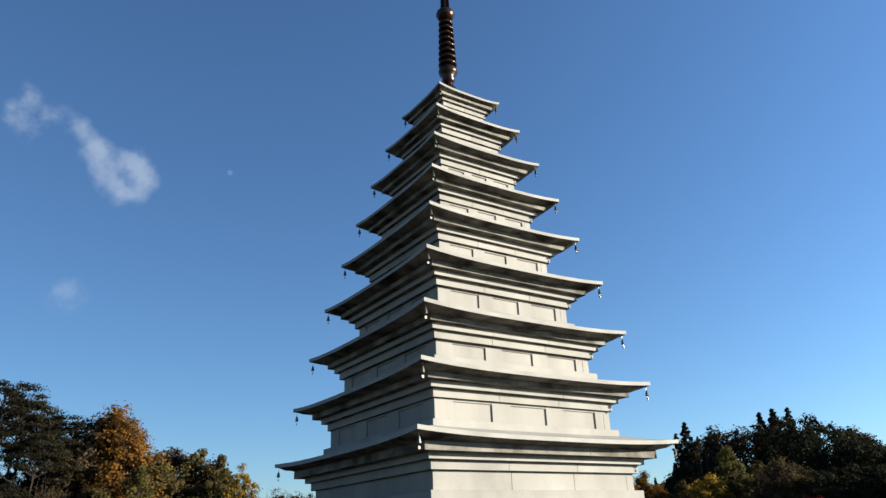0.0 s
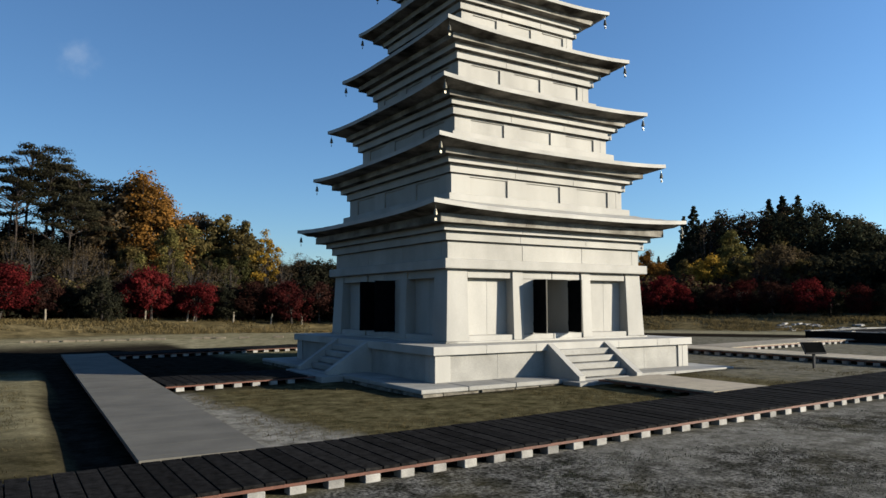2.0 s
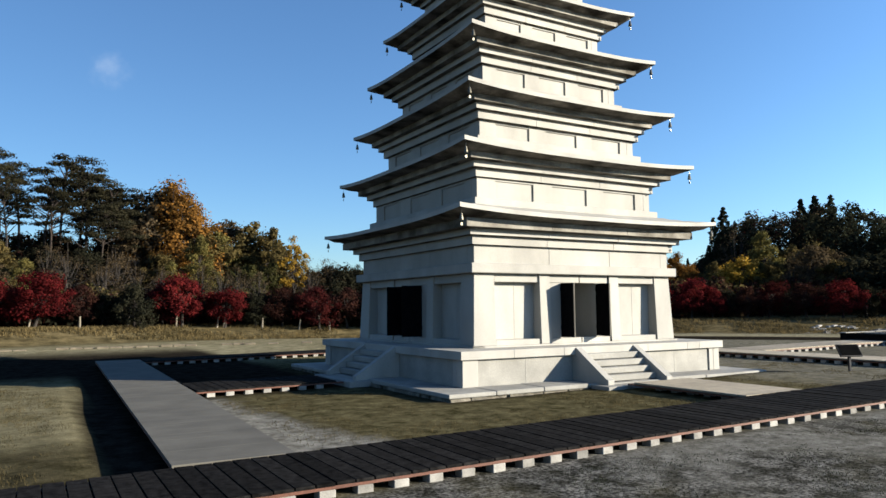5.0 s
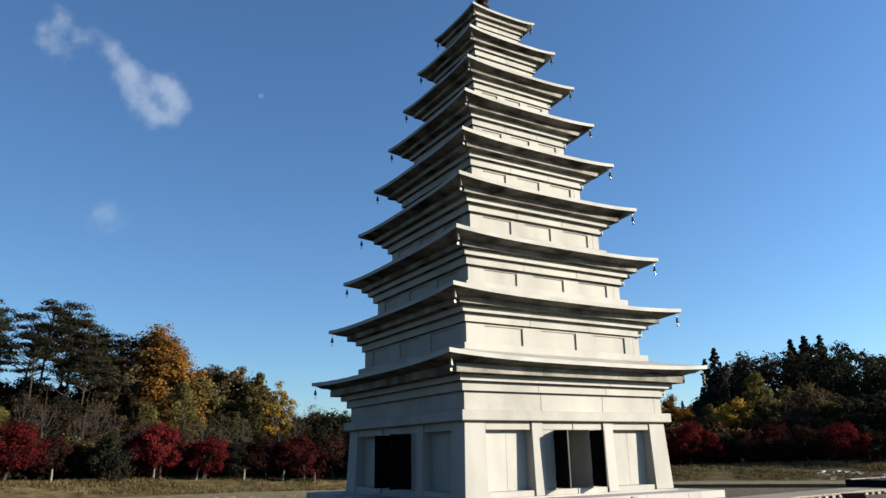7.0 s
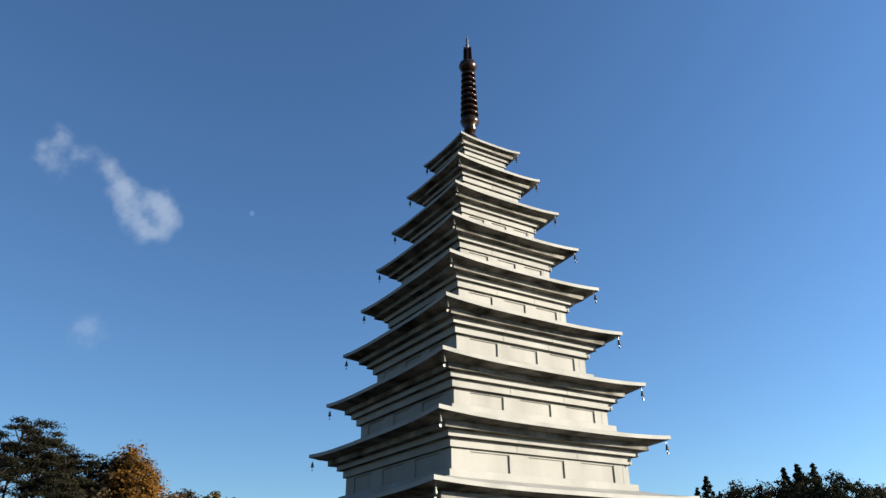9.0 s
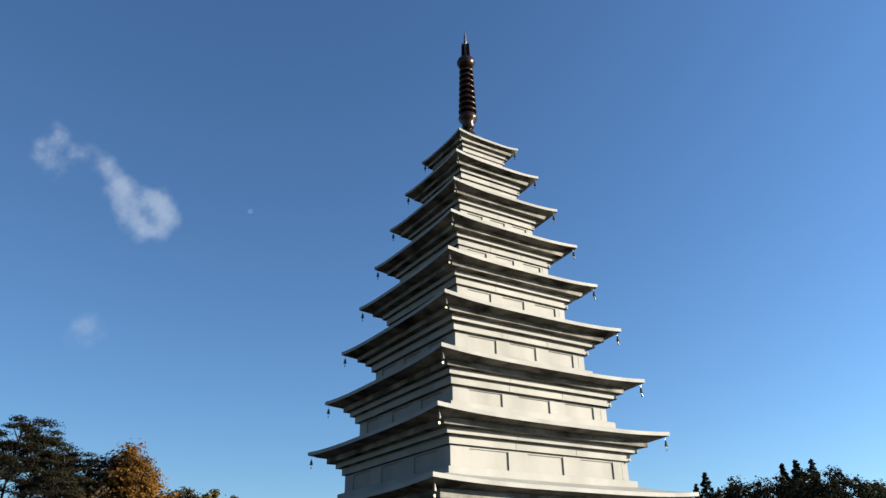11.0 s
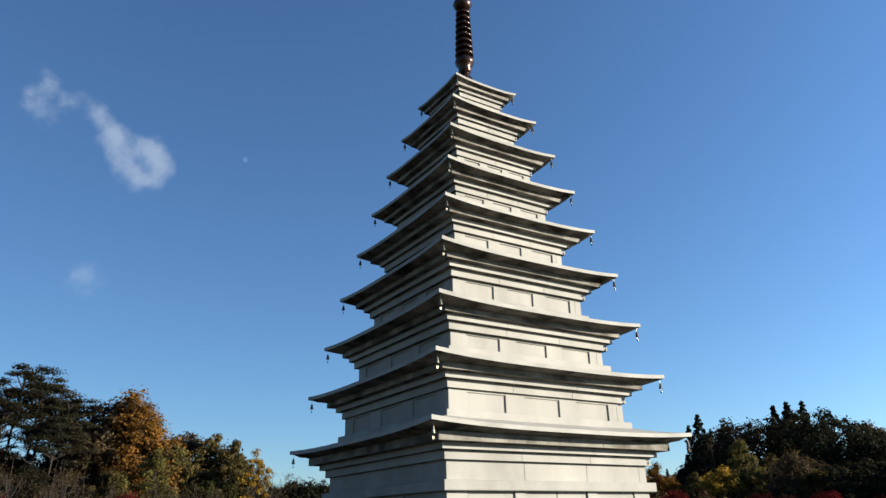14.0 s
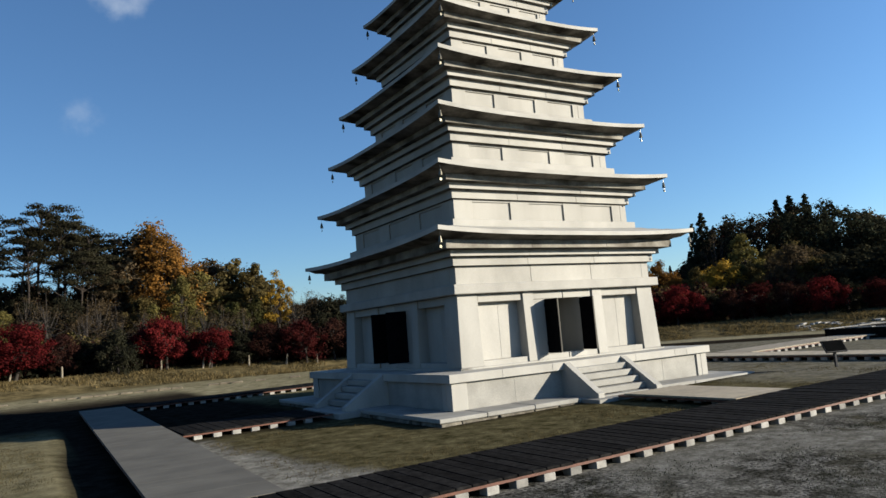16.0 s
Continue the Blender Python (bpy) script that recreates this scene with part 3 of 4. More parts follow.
# finial
finial = part("finial", slab(0.55, 20.6, 21.0), GRANITE, PAGODA, "dark metal finial with stacked rings and a spike")
bm = bmesh.new()
lathe(bm, [(0.36, 20.98), (0.40, 21.2), (0.33, 21.45), (0.2, 21.6), (0.2, 21.8)], 20)
part("dew_basin", bm, BRONZE, finial, smooth=True)
bm = bmesh.new()
lathe(bm, [(0.18, 21.7), (0.30, 21.85), (0.26, 22.05), (0.40, 22.2), (0.45, 22.35), (0.40, 22.5), (0.2, 22.6)], 20)
part("lotus", bm, BRONZE, finial, smooth=True)
bm = bmesh.new()
lathe(bm, [(0.20, 21.7), (0.17, 25.4), (0.15, 26.0)], 14)
part("shaft", bm, BRONZE, finial, smooth=True)
for k in range(8):
    z, r = 22.75 + 0.335 * k, 0.43 - 0.012 * k
    bm = bmesh.new()
    lathe(bm, [(0.14, z - 0.075), (r - 0.03, z - 0.07), (r, z - 0.045), (r, z + 0.02), (r - 0.05, z + 0.06), (0.14, z + 0.075)], 22)
    part("ring", bm, BRONZE, finial, smooth=True)
bm = bmesh.new()
lathe(bm, [(0.2, 25.3), (0.36, 25.42), (0.45, 25.62), (0.40, 25.8), (0.22, 25.9)], 18)
part("crown", bm, BRONZE, finial, smooth=True)
bm = bmesh.new()
for k in range(6):
    a = k * math.pi / 3
    vs = box(bm, 0.05, 0.24, -0.012, 0.012, 25.88, 26.82)
    for v in vs:
        if v.co.z > 26.5 and v.co.x > 0.1:
            v.co.x = 0.21
    bmesh.ops.transform(bm, matrix=Matrix.Rotation(a, 4, "Z"), verts=vs)
part("flame", bm, BRONZE, finial)
bm = bmesh.new()
lathe(bm, [(0.07, 25.8), (0.06, 26.9), (0.09, 27.0), (0.05, 27.1), (0.07, 27.3), (0.04, 27.4), (0.012, 27.72)], 10)
part("spike", bm, IRON, finial, smooth=True)

# ---- boardwalks round the pagoda ----
DECK = 0.205
PITCH = 0.28


def deck_z(x, y):
    return ground_z(x, y) + DECK


def boardwalk(name, x0, x1, y0, y1, mat, label, gap=0.009, inset=0.115):
    """Planks laid across a walk on red-brown edge beams and concrete blocks; the long side is its way."""
    along_x = (x1 - x0) > (y1 - y0)
    cx, cy = (x0 + x1) / 2, (y0 + y1) / 2
    walk_root = root(name, (cx, cy, 0), label=label, category="boardwalk", group="boardwalks")
    length, width = (x1 - x0, y1 - y0) if along_x else (y1 - y0, x1 - x0)

    def place(s, d=0.0):
        return (s, cy + d) if along_x else (cx + d, s)

    start = x0 if along_x else y0
    n = int(length / PITCH)
    bm = bmesh.new()
    w2 = width / 2
    if along_x:
        box(bm, -PITCH / 2 + gap, PITCH / 2 - gap, -w2, w2, -0.045, 0.0, min(0.006, gap / 2))
    else:
        box(bm, -w2, w2, -PITCH / 2 + gap, PITCH / 2 - gap, -0.045, 0.0, min(0.006, gap / 2))
    plank = finish(bm, "plank", mat)
    rnd = random.Random(hash((round(x0 * 10), round(y0 * 10))) % 1000)
    for i in range(n):
        x, y = place(start + (i + 0.5) * PITCH)
        p = part("plank", plank, None, walk_root)
        uneven = 0.003 if gap > 0.005 else 0.0008
        p.location = (x - cx, y - cy, deck_z(x, y) + rnd.uniform(-uneven, uneven))
        p.rotation_euler = (0, 0, rnd.uniform(-uneven, uneven))
    # edge beams in lengths, following the ground
    blk = bmesh.new()
    box(blk, -0.118, 0.118, -0.1, 0.1, -0.16, 0.115, 0.01)
    block = finish(blk, "block", CONCRETE)
    for d in (-w2 + 0.115, w2 - 0.115):
        m = max(1, int(length / 3.0))
        for k in range(m):
            a, b = start + length * k / m, start + length * (k + 1) / m
            (xa, ya), (xb, yb) = place(a, d), place(b, d)
            bm = bmesh.new()
            vs = box(bm, xa - cx - (0 if along_x else 0.1), xb - cx + (0 if along_x else 0.1), ya - cy - (0.1 if along_x else 0), yb - cy + (0.1 if along_x else 0), -0.09, -0.047)
            for v in vs:
                v.co.z += deck_z(v.co.x + cx, v.co.y + cy)
            part("edge_beam", bm, RED_BEAM, walk_root)
        for i in range(int((length - 0.39) / 0.545)):
            x, y = place(start + 0.39 + i * 0.545, math.copysign(w2 - inset, d))
            p = part("block", block, None, walk_root)
            p.location = (x - cx, y - cy, ground_z(x, y) + rnd.uniform(-0.008, 0.004))
            p.rotation_euler = (0, 0, rnd.uniform(-0.05, 0.05) + (0 if along_x else math.pi / 2))
    return walk_root


boardwalk("boardwalk", -20.8, 28.0, -13.2, -11.03, SHADED_PLANK, "plank boardwalk on pale concrete blocks, shade painted into its dark colour")
west_walk = boardwalk("boardwalk", -13.44, -11.56, -10.98, 14.5, GREY_PLANK, "weathered grey plank boardwalk over the lawn", 0.002, 0.45)
west_walk.rotation_euler.z = radians(-1.66)
boardwalk("boardwalk", -11.15, 12.75, 12.4, 14.4, SHADED_PLANK, "plank boardwalk behind the pagoda, shade painted into its dark colour")
boardwalk("boardwalk", 10.7, 12.75, -11.02, 12.39, TAN_PLANK, "sunbleached plank boardwalk beside the east lawn", 0.004)
boardwalk("boardwalk", -0.9, 1.35, -11.02, -7.12, TAN_PLANK, "sunbleached short plank walk to the front steps", 0.004, 0.5)
boardwalk("boardwalk", -11.56, -7.12, -1.15, 1.35, SHADED_PLANK, "dark short plank walk to the west steps")
boardwalk("boardwalk", -17.7, -15.17, -27.0, -13.21, GREY_PLANK, "weathered grey approach boardwalk on the gravel", 0.004)
boardwalk("boardwalk", 12.77, 23.4, -1.75, 0.3, TAN_PLANK, "sunbleached plank walk crossing the far gravel")

# ---- trees ----
def leaf_cloud(rng, centres, radii, count, size, flat=0.8, up=0.3):
    """Small leaf faces scattered in clumps; returns verts and faces."""
    pick = rng.integers(0, len(centres), count)
    d = rng.normal(size=(count, 3))
    d /= np.linalg.norm(d, axis=1)[:, None]
    rad = radii[pick] * (0.2 + 1.0 * rng.random(count) ** 0.8)
    p = centres[pick] + d * rad[:, None] * np.array((1, 1, flat))
    nrm = d * 0.9 + rng.normal(size=(count, 3)) * 0.38 + np.array((0, 0, up))
    nrm /= np.linalg.norm(nrm, axis=1)[:, None]
    a = np.cross(nrm, rng.normal(size=(count, 3)))
    a /= np.linalg.norm(a, axis=1)[:, None]
    b = np.cross(nrm, a)
    s = size * (0.6 + 0.8 * rng.random(count))[:, None]
    v = np.stack([p - a * s, p - b * s * 0.6, p + a * s, p + b * s * 0.6], 1).reshape(-1, 3)
    f = np.arange(count * 4).reshape(-1, 4)
    return v, f


def leaf_mesh(name, v, f, mat):
    me = bpy.data.meshes.new(name)
    me.from_pydata(v.tolist(), [], f.tolist())
    me.materials.append(mat)
    return me


def limbs(bm, rng, base, top, r, tips):
    """Boughs from a trunk, each ending in a clump."""
    for c in tips:
        t = 0.35 + 0.5 * rng.random()
        s = base.lerp(top, t)
        mid = s.lerp(c, 0.5) + Vector((0, 0, -0.1))
        tube(bm, [s, mid, c], [r * 0.5 * (1.1 - t), r * 0.3 * (1.1 - t), 0.015], 5)


def broadleaf(name, seed, height, width, bole, mat, leaves, size, clumps=26, bark=None, crown_shape=1.0, label="", category="tree", group=""):
    """A tapered trunk with boughs and an uneven crown of leaf clumps."""
    rng = np.random.default_rng(seed)
    t = root(name, label=label, category=category, group=group)
    bm = bmesh.new()
    lean = Vector((rng.normal() * 0.05 * height, rng.normal() * 0.05 * height, 0))
    r = 0.022 * height + 0.03
    base, top = Vector((0, 0, -0.15)), Vector((lean.x, lean.y, height * 0.85))
    mid = base.lerp(top, 0.4) + Vector((rng.normal() * 0.06, rng.normal() * 0.06, 0)) * height * 0.4
    tube(bm, [base, base.lerp(mid, 0.5), mid, mid.lerp(top, 0.5), top], [r * 1.3, r, r * 0.8, r * 0.4, 0.02], 8)
    clumps = int(clumps * 1.7)
    cs, rs = [], []
    for k in range(clumps):
        u = (k + 0.5) / clumps
        z = bole + (height - bole) * u
        prof = math.sin(math.pi * min(1, (0.12 + 0.88 * u) ** crown_shape)) ** 0.6
        a = k * 2.4 + rng.random()
        q = width / 2 * prof * (0.35 + 0.6 * rng.random())
        cs.append((lean.x * u + q * math.cos(a), lean.y * u + q * math.sin(a), z + rng.normal() * 0.05 * height))
        rs.append(width * (0.07 + 0.10 * rng.random()))
    limbs(bm, rng, base, top, r, [Vector(c) for c in cs])
    part("trunk", bm, bark or BARK, t, smooth=True)
    v, f = leaf_cloud(rng, np.array(cs), np.array(rs), int(leaves * 1.6), size * 0.74)
    part("crown", leaf_mesh("crown", v, f, mat), None, t)
    return t


def pine(name, seed, height, width, label="", group=""):
    """A tall bare bole and flat pads of needles near the top."""
    rng = np.random.default_rng(seed)
    t = root(name, label=label, category="tree", group=group)
    bm = bmesh.new()
    bend = Vector((rng.normal() * 0.06, rng.normal() * 0.06, 0)) * height
    base, top = Vector((0, 0, -0.2)), Vector((bend.x, bend.y, height))
    mid = Vector((bend.x * 0.2 + rng.normal() * 0.2, bend.y * 0.2, height * 0.5))
    tube(bm, [base, mid, mid.lerp(top, 0.6), top], [0.011 * height, 0.009 * height, 0.006 * height, 0.02], 7)
    cs, rs = [], []
    n = 20
    for k in range(n):
        u = 0.64 + 0.37 * (k / n) ** 0.85
        a = k * 2.4 + rng.random()
        q = width / 2 * (0.35 + 0.65 * rng.random()) * (1.2 - 0.75 * (u - 0.5) * 2 * 0.8)
        cs.append((bend.x * u + q * math.cos(a), bend.y * u + q * math.sin(a), height * u + rng.normal() * 0.2))
        rs.append(width * (0.10 + 0.10 * rng.random()))
    for c in cs:
        c = Vector(c)
        s = mid.lerp(top, max(0, min(0.95, (c.z / height - 0.6) * 2)))
        tube(bm, [s, s.lerp(c, 0.6) + Vector((0, 0, 0.15)), c], [0.006 * height, 0.004 * height, 0.01], 5)
    part("trunk", bm, PINE_BARK, t, smooth=True)
    v, f = leaf_cloud(rng, np.array(cs), np.array(rs), 4600, 0.10, 0.30, 0.35)
    part("crown", leaf_mesh("crown", v, f, PINE), None, t)
    return t


def conifer(name, seed, height, width, label="", group=""):
    """A pointed dark tree with drooping tiers."""
    rng = np.random.default_rng(seed)
    t = root(name, label=label, category="tree", group=group)
    bm = bmesh.new()
    tube(bm, [Vector((0, 0, -0.2)), Vector((0, 0, height * 0.5)), Vector((0, 0, height))], [0.02 * height, 0.013 * height, 0.015], 7)
    part("trunk", bm, BARK, t, smooth=True)
    cs, rs = [], []
    n = 60
    for k in range(n):
        u = (k + 0.5) / n
        a = k * 2.4 + rng.random()
        q = width / 2 * (1 - u) ** 0.8 * (0.45 + 0.5 * rng.random())
        cs.append((q * math.cos(a), q * math.sin(a), height * (0.12 + 0.88 * u)))
        rs.append(0.16 * width * (1.15 - u) + 0.06)
    v, f = leaf_cloud(rng, np.array(cs), np.array(rs), 2600, 0.16, 0.8, -0.2)
    part("crown", leaf_mesh("crown", v, f, CONIFER), None, t)
    return t


def site(azimuth, distance):
    """Ground point at a bearing (degrees east of north) and distance from the path's start."""
    x = EYE[0] + distance * math.sin(radians(azimuth))
    y = EYE[1] + distance * math.cos(radians(azimuth))
    return Vector((x, y, ground_z(x, y)))


LIB = {
    "maple": [broadleaf("maple_tree", 11 + k, 4.3, 5.4, 1.2, MAPLE, 5200, 0.13, 30, label="crimson autumn maple with a staked trunk", group="maples") for k in range(3)],
    "dull": [broadleaf("maple_tree", 21 + k, 4.2, 5.0, 1.1, MAPLE_DARK, 3600, 0.12, 28, label="dull purple-brown maple thinning its leaves", group="maples") for k in range(2)],
    "maroon": [broadleaf("maple_tree", 25 + k, 4.3, 5.2, 1.1, MAROON, 4300, 0.125, 30, label="dark maroon maple at the foot of the bank", group="maples") for k in range(2)],
    "pine": [pine("pine_tree", 31 + k, 12.0, 6.6, "tall pine with a bare trunk and dark crown", "pines") for k in range(4)],
    "orange": [broadleaf("autumn_tree", 41 + k, 11.0, 8.2, 1.6, ORANGE, 6400, 0.19, 40, crown_shape=0.55, label="tall orange autumn tree on the slope", group="autumn trees") for k in range(2)],
    "yellow": [broadleaf("autumn_tree", 45, 7.6, 3.3, 3.3, YELLOW, 2600, 0.15, 22, label="bright yellow autumn tree", group="autumn trees")],
    "gold": [broadleaf("autumn_tree", 47 + k, 5.6, 4.8, 1.0, YELLOW, 3600, 0.16, 26, crown_shape=0.8, label="spreading golden autumn tree below the hill", group="autumn trees") for k in range(2)],
    "olive": [broadleaf("autumn_tree", 51 + k, 8.0, 6.5, 1.6, OLIVE, 4600, 0.22, 30, label="olive and ochre autumn tree", group="autumn trees") for k in range(3)],
    "russet": [broadleaf("autumn_tree", 61 + k, 8.0, 6.0, 1.5, RUSSET, 3400, 0.2, 30, label="brown autumn tree with thinning leaves", group="autumn trees") for k in range(3)],
    "green": [broadleaf("green_tree", 71 + k, 7.5, 6.0, 1.2, GREEN, 4600, 0.22, 28, label="green tree among autumn colours", group="green trees") for k in range(2)],
    "conifer": [conifer("conifer_tree", 81 + k, 10.0, 3.9, "dark pointed conifer on the wooded hill", "conifers") for k in range(2)],
    "yellowgreen": [broadleaf("autumn_tree", 101 + k, 8.5, 5.6, 1.2, YELLOW_GREEN, 4600, 0.18, 32, crown_shape=0.75, label="yellow-green tree turning in autumn", group="autumn trees") for k in range(2)],
    "shrub": [broadleaf("evergreen_shrub", 111 + k, 3.6, 4.4, 0.4, EVERGREEN, 4200, 0.11, 30, crown_shape=0.8, label="rounded dark evergreen shrub between maples", category="shrub", group="evergreen shrubs") for k in range(2)],
    "bare": [broadleaf("bare_tree", 91 + k, 6.5, 5.0, 1.2, RUSSET, 900, 0.09, 22, label="almost bare tree with fine grey branches", group="bare trees") for k in range(2)],
}
used = set()
plant_rng = random.Random(5)


def plant(kind, azimuth, distance, scale=1.0, squash=1.0):
    fresh = [o for o in LIB[kind] if o.name not in used]
    proto = fresh[0] if fresh else LIB[kind][plant_rng.randrange(len(LIB[kind]))]
    p = site(azimuth, distance)
    p.z -= 0.05
    s = scale * plant_rng.uniform(0.94, 1.06)
    wide, deep = plant_rng.uniform(0.86, 1.16), plant_rng.uniform(0.86, 1.16)
    m = Matrix.Translation(p) @ Matrix.Rotation(plant_rng.uniform(0, 6.28), 4, "Z")
    if proto.name not in used:
        used.add(proto.name)
        proto.matrix_basis = m
        ob = proto
    else:
        ob = copy_thing(proto, m)
    ob.scale = (s * wide, s * deep, s * squash)
    return ob


# maples along the foot of the bank, west part
for kind, az, d, s in (("maple", -6.0, 66, 1.0), ("maple", -2.6, 67, 1.0), ("maple", 0.1, 66, 1.06), ("maroon", -1.4, 69, 0.9), ("dull", 2.9, 68, 1.0), ("shrub", 4.4, 69, 0.9), ("shrub", 6.6, 66, 1.12), ("maple", 9.9, 67, 1.14), ("maroon", 8.5, 68, 0.95),
                       ("maple", 13.0, 67, 0.84), ("shrub", 15.3, 68, 0.92), ("dull", 17.3, 68, 0.98), ("maroon", 20.2, 67, 1.06), ("dull", 22.4, 68, 1.0), ("shrub", 18.6, 70, 0.9), ("shrub", 24.2, 69, 1.0), ("dull", 25, 68, 1.0), ("maple", 27.5, 68, 1.0)):
    plant(kind, az, d, s * 0.86)
# pines on the upper slope
for az, d, s in ((-4.4, 93, 0.92), (-1.6, 92, 0.86), (0.9, 91, 0.84), (4.1, 90, 0.8), (5.0, 91, 0.85), (-5.5, 96, 1.05), (-3.6, 99, 1.1), (-2.2, 95, 0.95), (-0.9, 98, 0.98), (0.5, 94, 1.0), (1.5, 99, 1.06), (2.5, 95, 1.02), (3.2, 98, 1.06), (3.9, 97, 0.92), (4.8, 95, 0.98), (5.6, 100, 0.98), (6.4, 96, 0.86), (3.3, 91, 0.72), (5.6, 92, 0.74)):
    plant("pine", az, d, s * (1.17 - 0.17 * smooth_step(2.8, 6.2, az)))
for kind, az, d, s in (("orange", 9.1, 93, 1.25), ("orange", 10.7, 91, 0.98), ("russet", 7.9, 96, 1.62), ("yellowgreen", 12.0, 92, 0.95), ("russet", 7.2, 95, 1.42), ("russet", 6.2, 92, 1.0), ("yellowgreen", 10.7, 86, 0.98), ("yellowgreen", 9.2, 82, 0.62), ("olive", 11.6, 92, 1.0), ("olive", 8.3, 84, 0.72), ("yellowgreen", 12.2, 84, 0.6),
                       ("olive", 14.6, 93, 1.14), ("orange", 14.2, 95, 0.72), ("russet", 13.7, 96, 1.24), ("olive", 16.3, 91, 1.18), ("russet", 16.6, 93, 1.0), ("green", 14.6, 84, 0.72), ("yellow", 18.2, 86, 1.12), ("green", 16.3, 85, 0.7),
                       ("bare", 18.9, 88, 0.95), ("bare", 19.8, 86, 0.95), ("bare", 20.6, 90, 1.0), ("bare", 21.6, 88, 0.95), ("shrub", 19.3, 90, 1.35), ("shrub", 20.5, 89, 1.5), ("russet", 21.3, 92, 0.75), ("shrub", 21.9, 88, 1.5), ("shrub", 23.2, 88, 1.5), ("yellow", 23.0, 92, 0.72), ("bare", 23, 88, 0.8), ("russet", 19.6, 92, 0.65), ("olive", 25, 90, 0.9), ("olive", 28, 90, 0.8),
                       ("bare", 7.0, 80, 0.85), ("bare", 5.4, 82, 0.95), ("bare", 4.2, 80, 0.9), ("bare", 8.4, 79, 0.8), ("bare", 11.2, 80, 0.85), ("bare", 12.9, 79, 0.8), ("bare", 2.4, 82, 0.95), ("bare", 15.4, 80, 0.8), ("bare", 0.9, 84, 0.9), ("bare", 13.9, 80, 0.85),
                       ("yellowgreen", -0.6, 84, 0.55), ("yellowgreen", 1.2, 82, 0.42), ("shrub", 2.9, 88, 1.5), ("shrub", 3.9, 90, 1.4), ("olive", -2.4, 88, 0.7), ("olive", -4.5, 84, 0.7), ("russet", -3, 82, 0.65), ("russet", 5.2, 88, 0.62), ("shrub", 0.6, 92, 1.4), ("shrub", 5.2, 95, 1.3), ("russet", 4.6, 84, 0.5), ("russet", 10.2, 79, 0.42)):
    plant(kind, az, d, s)
# maples and woods on the east side
for kind, az, d, s in (("maple", 46.6, 81, 0.95), ("maple", 49.3, 80, 1.04), ("maple", 50.9, 80, 0.8), ("shrub", 52.0, 82, 0.9), ("dull", 53.2, 80, 0.9), ("maroon", 54.7, 81, 0.92), ("shrub", 55.8, 82, 0.8),
                       ("dull", 57.2, 80, 0.92), ("maple", 59.4, 79, 0.98), ("dull", 58.3, 82, 0.8), ("shrub", 60.8, 81, 1.0), ("maroon", 62.7, 80, 0.75), ("shrub", 64.2, 81, 1.0), ("dull", 66, 80, 1.0), ("dull", 44, 83, 1.0)):
    plant(kind, az, d, s * 0.88)
for kind, az, d, s in (("gold", 52.9, 90, 1.18), ("gold", 51.6, 95, 1.0), ("olive", 50.9, 93, 0.72), ("orange", 46.6, 98, 0.7), ("orange", 48.4, 99, 0.62), ("orange", 49.6, 95, 0.5),
                       ("yellowgreen", 55.0, 102, 1.08), ("olive", 56.3, 104, 0.95), ("green", 54.4, 98, 0.8), ("russet", 57.4, 92, 0.98), ("russet", 58.6, 95, 0.9), ("olive", 58.8, 91, 0.72), ("bare", 56.2, 90, 0.9), ("bare", 57.8, 90, 0.95), ("olive", 54.9, 90, 0.7), ("russet", 56.4, 93, 0.8), ("olive", 57.9, 98, 1.0),
                       ("olive", 44.5, 100, 0.8), ("russet", 67, 104, 0.8), ("russet", 62.8, 124, 1.35),
                       ("conifer", 49.2, 116, 0.7), ("conifer", 48.4, 118, 0.72), ("conifer", 51.13, 116, 1.36), ("conifer", 51.85, 117, 1.36), ("conifer", 50.6, 114, 0.8), ("conifer", 52.4, 112, 0.95), ("bare", 52.7, 112, 1.6)):
    plant(kind, az, d, s)
# conifers standing proud of the hill's skyline
for az, s in ((57.13, 1.03), (58.05, 1.02), (59.05, 1.10), (60.3, 0.86), (63.4, 0.72)):
    plant("conifer", az, 126, s * 1.5)


def woods(name, seed, az0, az1, d0, d1, height, n, mats, label, per=430, leaf=0.22):
    """A far wood as one body of leaf clumps over the hill."""
    rng = np.random.default_rng(seed)
    me = bpy.data.meshes.new(name)
    cs, rs = [], []
    for _ in range(n):
        az, d = rng.uniform(az0, az1), rng.uniform(d0, d1)
        p = site(az, d)
        h = height(az) * rng.uniform(0.8, 1.0)
        w = rng.uniform(3.5, 6.0)
        for k in range(9):
            u = rng.random()
            a = rng.random() * 6.28
            q = w / 2 * math.sin(math.pi * (0.15 + 0.8 * u)) * rng.random()
            cs.append((p.x + q * math.cos(a), p.y + q * math.sin(a), p.z + h * (0.1 + 0.9 * u)))
            rs.append(rng.uniform(0.5, 1.15))
    v, f = leaf_cloud(rng, np.array(cs), np.array(rs), n * per, leaf)
    me.from_pydata(v.tolist(), [], f.tolist())
    for m in mats:
        me.materials.append(m)
    if len(mats) > 1:
        me.polygons.foreach_set("material_index", rng.choice(len(mats), len(f), p=[0.62] + [0.38 / (len(mats) - 1)] * (len(mats) - 1)).astype(np.int32))
    return tagged(new(name, me), label, "woods", kind="stuff")


def east_height(az):
    return 5.0 + 8.7 * smooth_step(49.0, 53.6, az) - 4.9 * smooth_step(60, 65.5, az)


